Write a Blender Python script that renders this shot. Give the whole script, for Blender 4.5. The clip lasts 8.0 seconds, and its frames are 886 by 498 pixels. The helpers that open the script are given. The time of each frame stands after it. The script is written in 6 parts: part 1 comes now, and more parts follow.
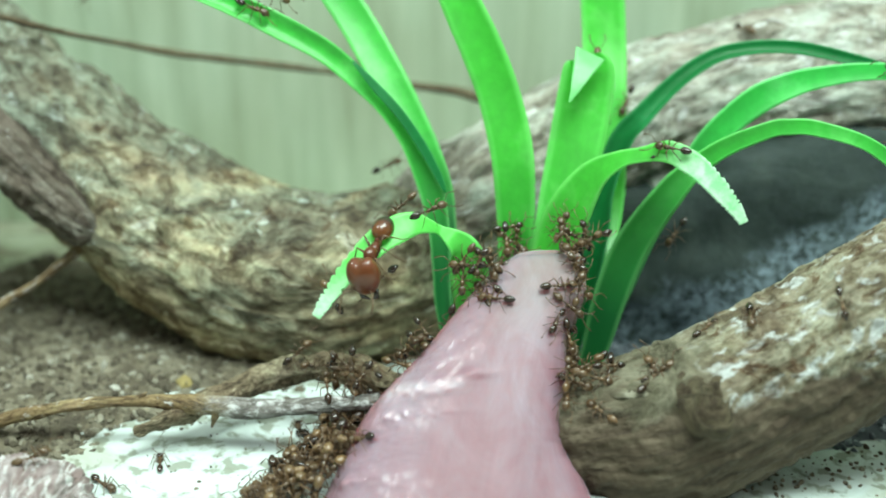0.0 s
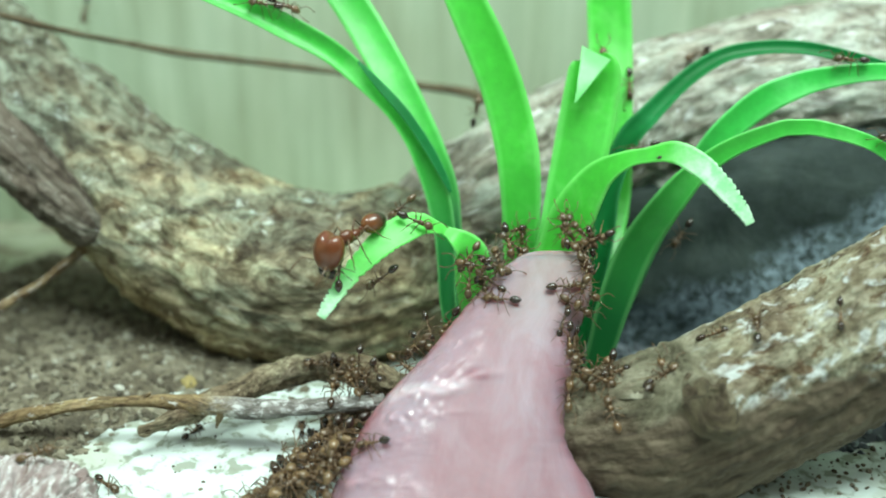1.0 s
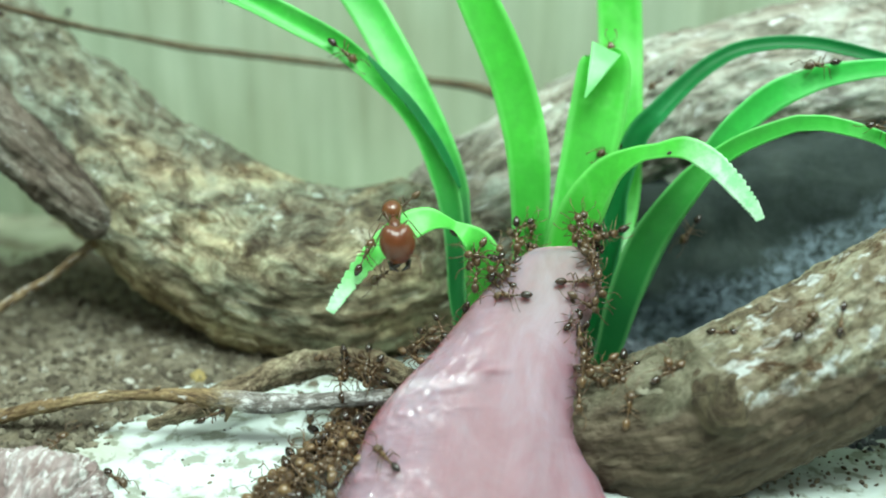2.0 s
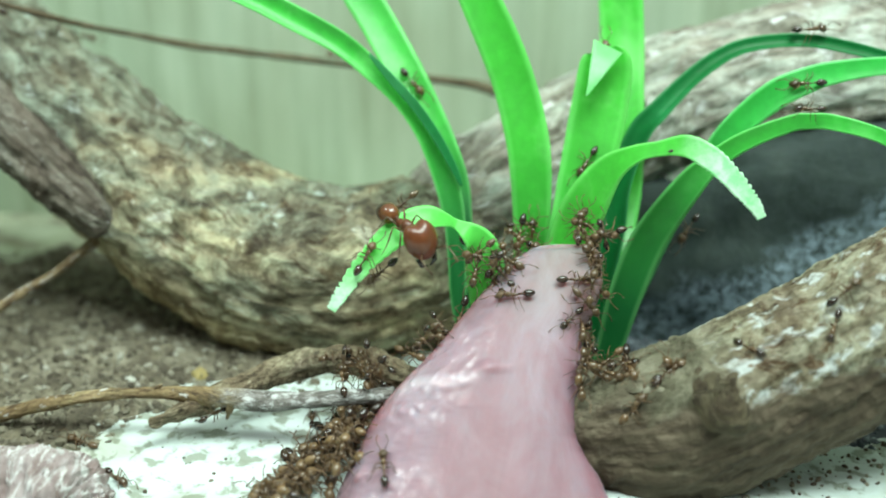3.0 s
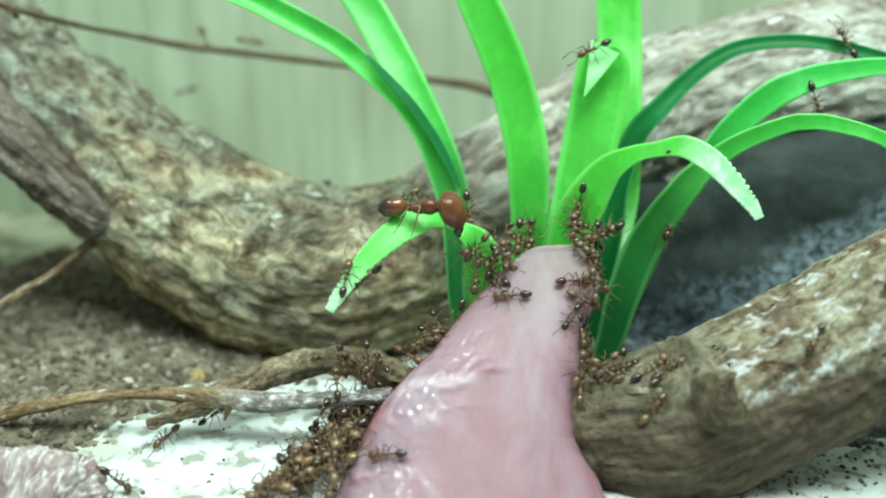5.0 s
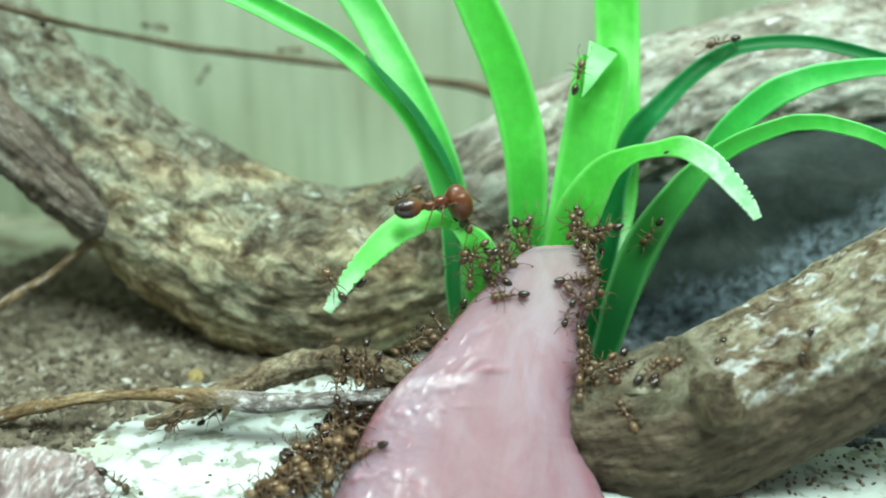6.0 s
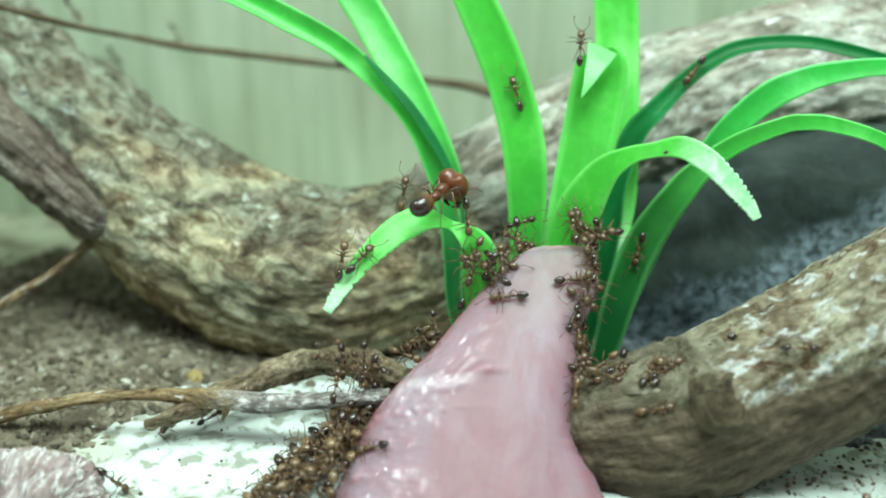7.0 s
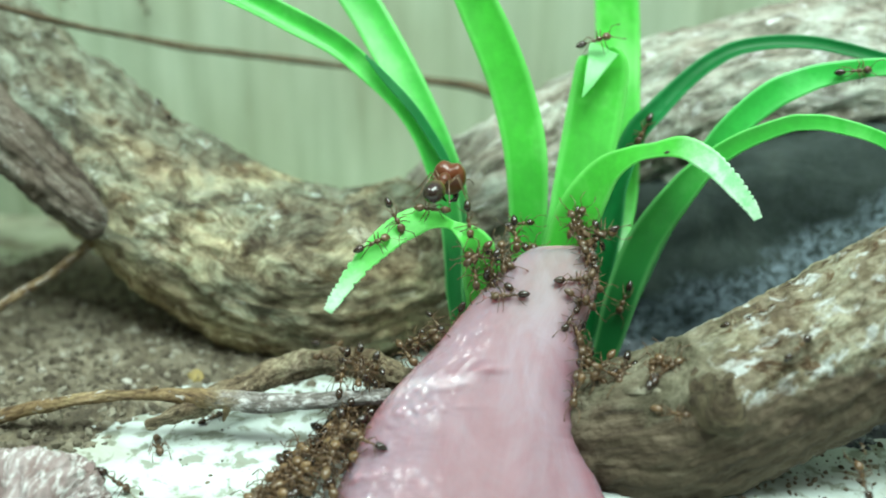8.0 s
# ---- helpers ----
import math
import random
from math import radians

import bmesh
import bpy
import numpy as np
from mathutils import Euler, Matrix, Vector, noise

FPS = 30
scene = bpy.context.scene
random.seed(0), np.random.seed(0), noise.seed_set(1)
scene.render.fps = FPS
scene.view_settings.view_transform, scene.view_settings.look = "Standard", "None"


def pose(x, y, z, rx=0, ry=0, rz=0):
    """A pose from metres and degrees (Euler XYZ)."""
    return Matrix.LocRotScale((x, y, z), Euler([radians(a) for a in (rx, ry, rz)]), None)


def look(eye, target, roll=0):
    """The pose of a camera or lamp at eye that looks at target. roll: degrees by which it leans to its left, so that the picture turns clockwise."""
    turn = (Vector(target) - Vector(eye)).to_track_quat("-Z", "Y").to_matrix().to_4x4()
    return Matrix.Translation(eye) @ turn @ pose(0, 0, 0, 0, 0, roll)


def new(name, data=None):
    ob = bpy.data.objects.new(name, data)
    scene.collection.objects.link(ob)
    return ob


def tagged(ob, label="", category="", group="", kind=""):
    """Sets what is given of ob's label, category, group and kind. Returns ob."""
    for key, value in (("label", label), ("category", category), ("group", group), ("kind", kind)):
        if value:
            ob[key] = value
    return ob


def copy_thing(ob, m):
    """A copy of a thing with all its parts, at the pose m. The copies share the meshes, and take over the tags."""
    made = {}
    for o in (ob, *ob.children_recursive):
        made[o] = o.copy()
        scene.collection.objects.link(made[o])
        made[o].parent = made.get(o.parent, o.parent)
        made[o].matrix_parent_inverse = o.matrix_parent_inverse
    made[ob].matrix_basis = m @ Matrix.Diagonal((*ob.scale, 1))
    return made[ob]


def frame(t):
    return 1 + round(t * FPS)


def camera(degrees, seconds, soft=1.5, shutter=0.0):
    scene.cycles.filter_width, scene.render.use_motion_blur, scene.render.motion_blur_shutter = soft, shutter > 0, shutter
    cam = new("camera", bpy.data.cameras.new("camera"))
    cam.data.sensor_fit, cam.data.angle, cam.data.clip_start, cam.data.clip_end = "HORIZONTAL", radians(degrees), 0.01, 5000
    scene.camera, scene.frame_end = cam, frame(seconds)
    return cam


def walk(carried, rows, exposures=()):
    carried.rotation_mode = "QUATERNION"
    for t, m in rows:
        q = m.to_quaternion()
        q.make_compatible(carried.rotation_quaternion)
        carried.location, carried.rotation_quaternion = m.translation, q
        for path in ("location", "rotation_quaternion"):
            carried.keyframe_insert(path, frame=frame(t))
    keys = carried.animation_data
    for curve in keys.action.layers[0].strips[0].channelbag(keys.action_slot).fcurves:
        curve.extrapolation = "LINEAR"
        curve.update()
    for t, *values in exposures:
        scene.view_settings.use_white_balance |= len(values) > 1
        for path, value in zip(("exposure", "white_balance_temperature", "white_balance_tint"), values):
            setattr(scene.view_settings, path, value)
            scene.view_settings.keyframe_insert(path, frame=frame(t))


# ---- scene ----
# A feeding corner of an ant tank. Lengths below are in millimetres and turned into metres by MM.
MM = 0.001
cam = camera(45, 8.0, soft=2.0)
# a close-up lens: sharp at the meat and the front leaves
cam.data.dof.use_dof = True
cam.data.dof.focus_distance = 94 * MM
cam.data.dof.aperture_fstop = 18.0


def aim(turn, tilt, back=0.0):
    """Camera pose: turned to its left and tilted up by small angles, drawn back along its line."""
    return pose(0, -0.94 * back * MM, (50 + 0.342 * back) * MM, 70 + tilt, 0, turn / 0.94)


walk(cam, [
    (0.0, aim(-0.602, 0.268, 0.27)), (0.5, aim(-0.495, 0.299, 0.16)), (1.0, aim(-0.325, 0.290)),
    (1.5, aim(-0.047, 0.185)), (1.7, aim(0.06, 0.12)), (2.1, aim(0.19, 0.0)), (2.8, aim(0.236, -0.08)),
    (3.0, aim(0.236, -0.075)), (3.5, aim(0.231, -0.048)), (4.0, aim(0.231, -0.048)), (4.5, aim(0.190, -0.046)),
    (4.7, aim(0.165, -0.045)), (5.2, aim(0.09, -0.03)), (5.8, aim(0.025, -0.015)), (6.0, aim(0.025, -0.012)),
    (6.5, aim(0.040, -0.001)), (7.0, aim(0.0, 0.0)), (7.5, aim(0.040, 0.0)), (8.0, aim(0.046, 0.0))])

# ---- light ----
world = bpy.data.worlds.new("room")
scene.world = world
world.use_nodes = True
# room light: bright ceiling, dim walls and table
wn, wl = world.node_tree.nodes, world.node_tree.links
wz = wn.new("ShaderNodeSeparateXYZ")
wl.new(wn.new("ShaderNodeTexCoord").outputs["Generated"], wz.inputs[0])
wr = wn.new("ShaderNodeValToRGB")
for e, (p, v) in zip((wr.color_ramp.elements[0], wr.color_ramp.elements[1], wr.color_ramp.elements.new(0.3)), ((0.0, 0.04), (1.0, 1.15), (0.35, 0.18))):
    e.position, e.color = p, (0.80 * v, 1.0 * v, 0.93 * v, 1)
wl.new(wz.outputs[2], wr.inputs[0])
wl.new(wr.outputs[0], wn["Background"].inputs[0])
wn["Background"].inputs[1].default_value = 1.0


def led_bar(eye, target, long, wide, watts):
    data = bpy.data.lights.new("led_bar", "AREA")
    data.shape, data.size, data.size_y = "RECTANGLE", long * MM, wide * MM
    data.energy, data.color = watts, (0.81, 1.0, 0.93)
    ob = new("led_bar", data)
    ob.matrix_world = look([v * MM for v in eye], [v * MM for v in target])
    return ob


led_bar((46, 30, 218), (10, 92, 0), 180, 80, 1.03)
led_bar((-102, 58, 170), (0, 95, 5), 24, 9, 0.15)
scene.view_settings.exposure = -0.04


# ---- materials ----
def material(name, rough=0.6, metal=0.0):
    m = bpy.data.materials.new(name)
    m.use_nodes = True
    b = m.node_tree.nodes["Principled BSDF"]
    b.inputs["Roughness"].default_value = rough
    b.inputs["Metallic"].default_value = metal
    return m, m.node_tree.nodes, m.node_tree.links, b


def ramp(nodes, links, source, stops):
    r = nodes.new("ShaderNodeValToRGB")
    while len(r.color_ramp.elements) < len(stops):
        r.color_ramp.elements.new(0.5)
    for e, (p, col) in zip(r.color_ramp.elements, stops):
        e.position, e.color = p, (*col, 1)
    links.new(source, r.inputs[0])
    return r.outputs[0]


def noise_tex(nodes, links, coord, scale, detail=5.0, rough=0.6, dist=0.0):
    n = nodes.new("ShaderNodeTexNoise")
    n.inputs["Scale"].default_value = scale
    n.inputs["Detail"].default_value = detail
    n.inputs["Roughness"].default_value = rough
    n.inputs["Distortion"].default_value = dist
    links.new(coord, n.inputs["Vector"])
    return n.outputs["Fac"]


def stretched(nodes, links, coord, scale):
    m = nodes.new("ShaderNodeMapping")
    m.inputs["Scale"].default_value = scale
    links.new(coord, m.inputs["Vector"])
    return m.outputs[0]


def blend(nodes, links, fac, a, b, mode="MIX"):
    m = nodes.new("ShaderNodeMix")
    m.data_type, m.blend_type = "RGBA", mode
    for socket, v in ((m.inputs[0], fac), (m.inputs[6], a), (m.inputs[7], b)):
        if isinstance(v, (int, float)):
            socket.default_value = v
        elif isinstance(v, tuple):
            socket.default_value = (*v, 1)
        else:
            links.new(v, socket)
    return m.outputs[2]


def bump(nodes, links, height, b, strength, distance):
    n = nodes.new("ShaderNodeBump")
    n.inputs["Strength"].default_value = strength
    n.inputs["Distance"].default_value = distance
    links.new(height, n.inputs["Height"])
    links.new(n.outputs[0], b.inputs["Normal"])


def coords(nodes, kind="Object"):
    return nodes.new("ShaderNodeTexCoord").outputs[kind]


def wood_material(name, dark, mid, pale, patch, along=0.35, patch_at=0.55, fine=1.0, crack=0.5, pits=0.0, tint=0.0):
    """Weathered wood. The UV map runs along and round the branch in millimetres."""
    m, n, l, b = material(name, 0.8)
    uv = coords(n, "UV")
    grain = noise_tex(n, l, stretched(n, l, uv, (along * fine, 1.0 * fine, 1)), 1.0, 8, 0.72, 0.9)
    blotch = noise_tex(n, l, stretched(n, l, uv, (0.11, 0.17, 1)), 1.0, 5, 0.65, 0.8)
    flecks = noise_tex(n, l, stretched(n, l, uv, (0.6 * fine, 1.1 * fine, 1)), 1.0, 5, 0.65, 0.5)
    speck = noise_tex(n, l, stretched(n, l, uv, (2.4, 3.6, 1)), 1.0, 3, 0.6)
    base = ramp(n, l, grain, [(0.34, dark), (0.46, mid), (0.58, pale), (0.72, tuple(0.8 * v for v in mid))])
    shade = ramp(n, l, blotch, [(0.34, (0.48, 0.38, 0.28)), (0.48, (0.85, 0.82, 0.70)), (0.60, (1.1, 1.2, 1.08)), (0.7, (1.25, 1.25, 1.22))])
    col = blend(n, l, 0.8, base, shade, "MULTIPLY")
    mask = ramp(n, l, flecks, [(patch_at, (0, 0, 0)), (patch_at + 0.07, (1, 1, 1))])
    col = blend(n, l, mask, col, patch)
    col = blend(n, l, 0.35, col, ramp(n, l, speck, [(0.32, (0.55, 0.5, 0.45)), (0.6, (1.15, 1.15, 1.15))]), "MULTIPLY")
    fissure = noise_tex(n, l, stretched(n, l, uv, (0.10 * fine + 0.02, 0.42 * fine, 1)), 1.0, 5, 0.62, 0.7)
    line = ramp(n, l, fissure, [(0.462, (1, 1, 1)), (0.488, (0.30, 0.25, 0.2)), (0.504, (0.38, 0.33, 0.28)), (0.53, (1.08, 1.08, 1.06))])
    col = blend(n, l, crack, col, line, "MULTIPLY")
    if pits:
        pit = noise_tex(n, l, stretched(n, l, uv, (0.42, 0.75, 1)), 1.0, 4, 0.6, 1.2)
        hole = ramp(n, l, pit, [(0.36, (0.34, 0.20, 0.10)), (0.45, (1, 1, 1))])
        col = blend(n, l, pits, col, hole, "MULTIPLY")
    if tint:
        # ochre low, grey above; light from above and below is put into the colour
        hue = noise_tex(n, l, stretched(n, l, uv, (0.055, 0.09, 1)), 1.0, 4, 0.6, 0.6)
        high = n.new("ShaderNodeSeparateXYZ")
        l.new(coords(n), high.inputs[0])
        lift = n.new("ShaderNodeMath")
        lift.operation, lift.inputs[1].default_value = "MULTIPLY_ADD", 10.5
        l.new(high.outputs[2], lift.inputs[0])
        part_hue = n.new("ShaderNodeMath")
        part_hue.operation, part_hue.inputs[1].default_value = "MULTIPLY", 0.75
        l.new(hue, part_hue.inputs[0])
        l.new(part_hue.outputs[0], lift.inputs[2])
        col = blend(n, l, tint, col, ramp(n, l, lift.outputs[0], [(0.40, (2.45, 2.0, 1.55)), (0.50, (1.65, 1.45, 1.22)), (0.56, (1.10, 1.05, 0.96)), (0.62, (0.92, 0.98, 0.96)), (0.70, (1.02, 1.08, 1.08)), (0.78, (1.6, 1.68, 1.72))]), "MULTIPLY")
    l.new(col, b.inputs["Base Color"])
    b.inputs["Specular IOR Level"].default_value = 0.3
    bump(n, l, blend(n, l, 0.5, grain, speck), b, 0.9, 0.0005)
    return m


MAIN_WOOD = wood_material("grey_driftwood", (0.045, 0.038, 0.030), (0.125, 0.120, 0.094), (0.265, 0.275, 0.235), (0.42, 0.46, 0.43), 0.72, 0.61, 0.44, 0.5, 0.7, 0.85)
LIMB_WOOD = wood_material("bleached_driftwood", (0.10, 0.092, 0.08), (0.26, 0.256, 0.236), (0.42, 0.423, 0.405), (0.55, 0.56, 0.55), 0.26, 0.59, 0.6, 0.6)
STUB_WOOD = wood_material("dark_bark", (0.035, 0.027, 0.022), (0.085, 0.068, 0.056), (0.18, 0.16, 0.145), (0.38, 0.38, 0.37), 0.15, 0.64, 0.7, 0.4)
ROOT_WOOD = wood_material("brown_root", (0.035, 0.027, 0.018), (0.095, 0.074, 0.048), (0.17, 0.135, 0.09), (0.07, 0.045, 0.026), 0.3, 0.62, 2.0)
TWIG_TAN = wood_material("tan_twig", (0.08, 0.055, 0.035), (0.22, 0.16, 0.095), (0.33, 0.26, 0.165), (0.45, 0.44, 0.42), 0.3, 0.56, 1.6)
TWIG_BROWN = wood_material("fuzzy_brown_twig", (0.055, 0.042, 0.03), (0.165, 0.13, 0.09), (0.29, 0.245, 0.18), (0.46, 0.40, 0.29), 0.5, 0.66, 2.2, 0.6)


def chip_material():
    """Mauve bark with thin white fibres that run across the chip."""
    m, n, l, b = material("pinkish_bark_chip", 0.85)
    uv = coords(n, "UV")
    tone = noise_tex(n, l, stretched(n, l, uv, (0.5, 0.16, 1)), 1.0, 6, 0.7, 0.5)
    line = noise_tex(n, l, stretched(n, l, uv, (1.1, 0.14, 1)), 1.0, 5, 0.62, 0.8)
    fine = noise_tex(n, l, stretched(n, l, uv, (3.5, 1.6, 1)), 1.0, 4, 0.6)
    col = ramp(n, l, tone, [(0.32, (0.075, 0.045, 0.036)), (0.45, (0.19, 0.135, 0.125)), (0.58, (0.285, 0.235, 0.228)), (0.72, (0.37, 0.34, 0.335))])
    fibre = ramp(n, l, line, [(0.455, (0, 0, 0)), (0.485, (1, 1, 1)), (0.51, (1, 1, 1)), (0.54, (0, 0, 0))])
    col = blend(n, l, blend(n, l, 1.0, fibre, ramp(n, l, fine, [(0.35, (0.1, 0.1, 0.1)), (0.6, (0.9, 0.9, 0.9))]), "MULTIPLY"), col, (0.60, 0.60, 0.585))
    l.new(col, b.inputs["Base Color"])
    bump(n, l, blend(n, l, 0.5, line, fine), b, 0.9, 0.0005)
    return m


CHIP_WOOD = chip_material()


def two_zone_log_material():
    """Driftwood, pale weathered bark above and darker brown below an uneven line along the log."""
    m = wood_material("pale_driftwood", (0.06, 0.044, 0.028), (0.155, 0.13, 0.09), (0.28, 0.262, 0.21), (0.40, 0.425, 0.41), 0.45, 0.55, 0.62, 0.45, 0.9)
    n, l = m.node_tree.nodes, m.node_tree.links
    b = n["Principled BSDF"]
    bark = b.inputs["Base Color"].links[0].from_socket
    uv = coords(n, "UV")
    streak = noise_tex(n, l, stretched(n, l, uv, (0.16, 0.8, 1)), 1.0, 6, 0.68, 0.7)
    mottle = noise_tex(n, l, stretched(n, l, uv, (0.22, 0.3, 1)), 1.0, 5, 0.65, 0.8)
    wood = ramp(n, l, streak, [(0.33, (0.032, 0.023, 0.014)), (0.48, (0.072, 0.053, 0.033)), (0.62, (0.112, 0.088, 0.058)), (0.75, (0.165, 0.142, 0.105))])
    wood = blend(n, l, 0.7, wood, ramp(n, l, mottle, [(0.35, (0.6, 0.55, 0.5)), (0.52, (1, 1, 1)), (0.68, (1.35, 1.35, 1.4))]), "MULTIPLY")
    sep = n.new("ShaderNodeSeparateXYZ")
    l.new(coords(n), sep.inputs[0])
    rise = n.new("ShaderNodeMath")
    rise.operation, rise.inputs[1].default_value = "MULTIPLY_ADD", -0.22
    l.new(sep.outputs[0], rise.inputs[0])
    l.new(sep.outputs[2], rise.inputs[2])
    wavy = n.new("ShaderNodeMath")
    wavy.operation, wavy.inputs[1].default_value = "MULTIPLY_ADD", 0.006
    l.new(noise_tex(n, l, coords(n), 230, 5, 0.6, 0.6), wavy.inputs[0])
    l.new(rise.outputs[0], wavy.inputs[2])
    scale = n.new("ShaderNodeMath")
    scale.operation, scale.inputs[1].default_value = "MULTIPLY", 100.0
    l.new(wavy.outputs[0], scale.inputs[0])
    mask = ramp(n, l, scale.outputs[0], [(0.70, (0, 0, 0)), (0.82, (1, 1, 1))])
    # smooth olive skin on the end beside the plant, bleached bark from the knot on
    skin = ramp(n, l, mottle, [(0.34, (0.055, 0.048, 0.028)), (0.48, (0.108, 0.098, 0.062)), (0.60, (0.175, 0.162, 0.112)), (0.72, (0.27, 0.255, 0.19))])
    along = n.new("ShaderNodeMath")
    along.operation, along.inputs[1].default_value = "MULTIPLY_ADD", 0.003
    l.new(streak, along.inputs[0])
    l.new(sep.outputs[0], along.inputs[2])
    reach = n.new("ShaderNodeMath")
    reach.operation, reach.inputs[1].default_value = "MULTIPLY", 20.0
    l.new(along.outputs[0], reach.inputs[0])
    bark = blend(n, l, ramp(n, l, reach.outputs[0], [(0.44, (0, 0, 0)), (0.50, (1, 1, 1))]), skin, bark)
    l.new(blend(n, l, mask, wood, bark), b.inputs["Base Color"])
    return m


def plaster_material():
    m, n, l, b = material("stained_white_plaster", 0.8)
    xyz = coords(n)
    big = noise_tex(n, l, xyz, 110, 5, 0.6, 0.4)
    small = noise_tex(n, l, xyz, 480, 4, 0.55, 0.3)
    col = ramp(n, l, big, [(0.30, (0.38, 0.41, 0.345)), (0.46, (0.50, 0.57, 0.54)), (0.7, (0.57, 0.635, 0.615))])
    spots = ramp(n, l, small, [(0.40, (0.45, 0.44, 0.36)), (0.48, (1, 1, 1))])
    col = blend(n, l, 0.9, col, spots, "MULTIPLY")
    sep = n.new("ShaderNodeSeparateXYZ")
    l.new(xyz, sep.inputs[0])
    # the floor's far strip turns brownish green
    far_strip = ramp(n, l, sep.outputs[1], [(0.112, (0, 0, 0)), (0.126, (0.85, 0.85, 0.85))])
    tint = ramp(n, l, big, [(0.38, (0.17, 0.15, 0.09)), (0.5, (0.36, 0.39, 0.25)), (0.65, (0.44, 0.49, 0.34))])
    l.new(blend(n, l, far_strip, col, tint), b.inputs["Base Color"])
    bump(n, l, small, b, 0.5, 0.0003)
    return m


def grains_material(name, stops, rough=0.85):
    m, n, l, b = material(name, rough)
    geo = n.new("ShaderNodeNewGeometry")
    col = ramp(n, l, geo.outputs["Random Per Island"], stops)
    fine = noise_tex(n, l, coords(n), 900, 3)
    l.new(blend(n, l, 0.5, col, ramp(n, l, fine, [(0.3, (0.5, 0.5, 0.5)), (0.7, (1.2, 1.2, 1.2))]), "MULTIPLY"), b.inputs["Base Color"])
    return m


def soil_material():
    m, n, l, b = material("brown_soil", 0.9)
    xyz = coords(n)
    a = noise_tex(n, l, xyz, 210, 6, 0.7, 0.3)
    f = noise_tex(n, l, xyz, 650, 5, 0.7)
    col = ramp(n, l, a, [(0.32, (0.048, 0.038, 0.025)), (0.47, (0.125, 0.106, 0.07)), (0.64, (0.25, 0.23, 0.17))])
    l.new(blend(n, l, 0.8, col, ramp(n, l, f, [(0.3, (0.45, 0.42, 0.4)), (0.65, (1.3, 1.3, 1.25))]), "MULTIPLY"), b.inputs["Base Color"])
    bump(n, l, f, b, 1.0, 0.0008)
    return m


def wall_material():
    """Greenish board with fine upright streaks."""
    m, n, l, b = material("streaked_green_board", 0.7)
    xyz = coords(n)
    streak = noise_tex(n, l, stretched(n, l, xyz, (420, 420, 26)), 1.0, 5, 0.65)
    blot = noise_tex(n, l, stretched(n, l, xyz, (60, 60, 30)), 1.0, 3, 0.6)
    col = ramp(n, l, streak, [(0.28, (0.262, 0.325, 0.225)), (0.5, (0.335, 0.41, 0.30)), (0.72, (0.415, 0.495, 0.375))])
    l.new(blend(n, l, 0.6, col, ramp(n, l, blot, [(0.36, (0.80, 0.76, 0.66)), (0.62, (1.08, 1.08, 1.06))]), "MULTIPLY"), b.inputs["Base Color"])
    bump(n, l, streak, b, 0.25, 0.0003)
    return m


def leaf_material(name, col, edge, glow=0.4, worn=0.0, stem_green=0.0):
    """Soft plastic. worn: the share of the length, from the tip, that is scraped pale; stem_green: how far the colour
    turns deep green towards the stem end.
    """
    m, n, l, b = material(name, 0.36)
    xyz = coords(n)
    v = noise_tex(n, l, xyz, 120, 4, 0.6, 0.3)
    f = noise_tex(n, l, xyz, 900, 3, 0.6)
    c = ramp(n, l, v, [(0.3, tuple(0.8 * x for x in col)), (0.55, col), (0.8, edge)])
    c = blend(n, l, 0.25, c, ramp(n, l, f, [(0.3, (0.6, 0.6, 0.6)), (0.7, (1.2, 1.2, 1.2))]), "MULTIPLY")
    sep = n.new("ShaderNodeSeparateXYZ")
    l.new(coords(n, "UV"), sep.inputs[0])
    vein = noise_tex(n, l, stretched(n, l, coords(n, "UV"), (3.0, 26, 1)), 1.0, 3, 0.6, 0.1)
    c = blend(n, l, 0.16, c, ramp(n, l, vein, [(0.35, (0.72, 0.80, 0.70)), (0.62, (1.15, 1.06, 1.12))]), "MULTIPLY")
    if stem_green:
        root = ramp(n, l, sep.outputs[0], [(0.50, (0, 0, 0)), (0.84, (stem_green, stem_green, stem_green))])
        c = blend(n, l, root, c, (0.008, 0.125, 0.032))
    rim = ramp(n, l, sep.outputs[1], [(0.0, (0.34, 0.34, 0.34)), (0.16, (0, 0, 0)), (0.84, (0, 0, 0)), (1.0, (0.34, 0.34, 0.34))])
    c = blend(n, l, rim, c, tuple(min(1.0, 1.25 * x + 0.06) for x in edge))
    if worn:
        add = n.new("ShaderNodeMath")
        add.operation, add.inputs[1].default_value = "MULTIPLY_ADD", 0.16
        scratch = noise_tex(n, l, xyz, 420, 4, 0.6, 0.4)
        l.new(scratch, add.inputs[0])
        l.new(sep.outputs[0], add.inputs[2])
        mask = ramp(n, l, add.outputs[0], [(worn, (1, 1, 1)), (worn + 0.16, (0, 0, 0))])
        c = blend(n, l, blend(n, l, 1.0, mask, (0.85, 0.85, 0.85), "MULTIPLY"), c, ramp(n, l, f, [(0.36, (0.34, 0.74, 0.40)), (0.58, (0.66, 0.84, 0.70))]))
    l.new(c, b.inputs["Base Color"])
    bump(n, l, f, b, 0.25, 0.0002)
    t = n.new("ShaderNodeBsdfTranslucent")
    l.new(c, t.inputs["Color"])
    mix = n.new("ShaderNodeMixShader")
    mix.inputs[0].default_value = glow
    l.new(b.outputs[0], mix.inputs[1])
    l.new(t.outputs[0], mix.inputs[2])
    l.new(mix.outputs[0], n["Material Output"].inputs[0])
    return m


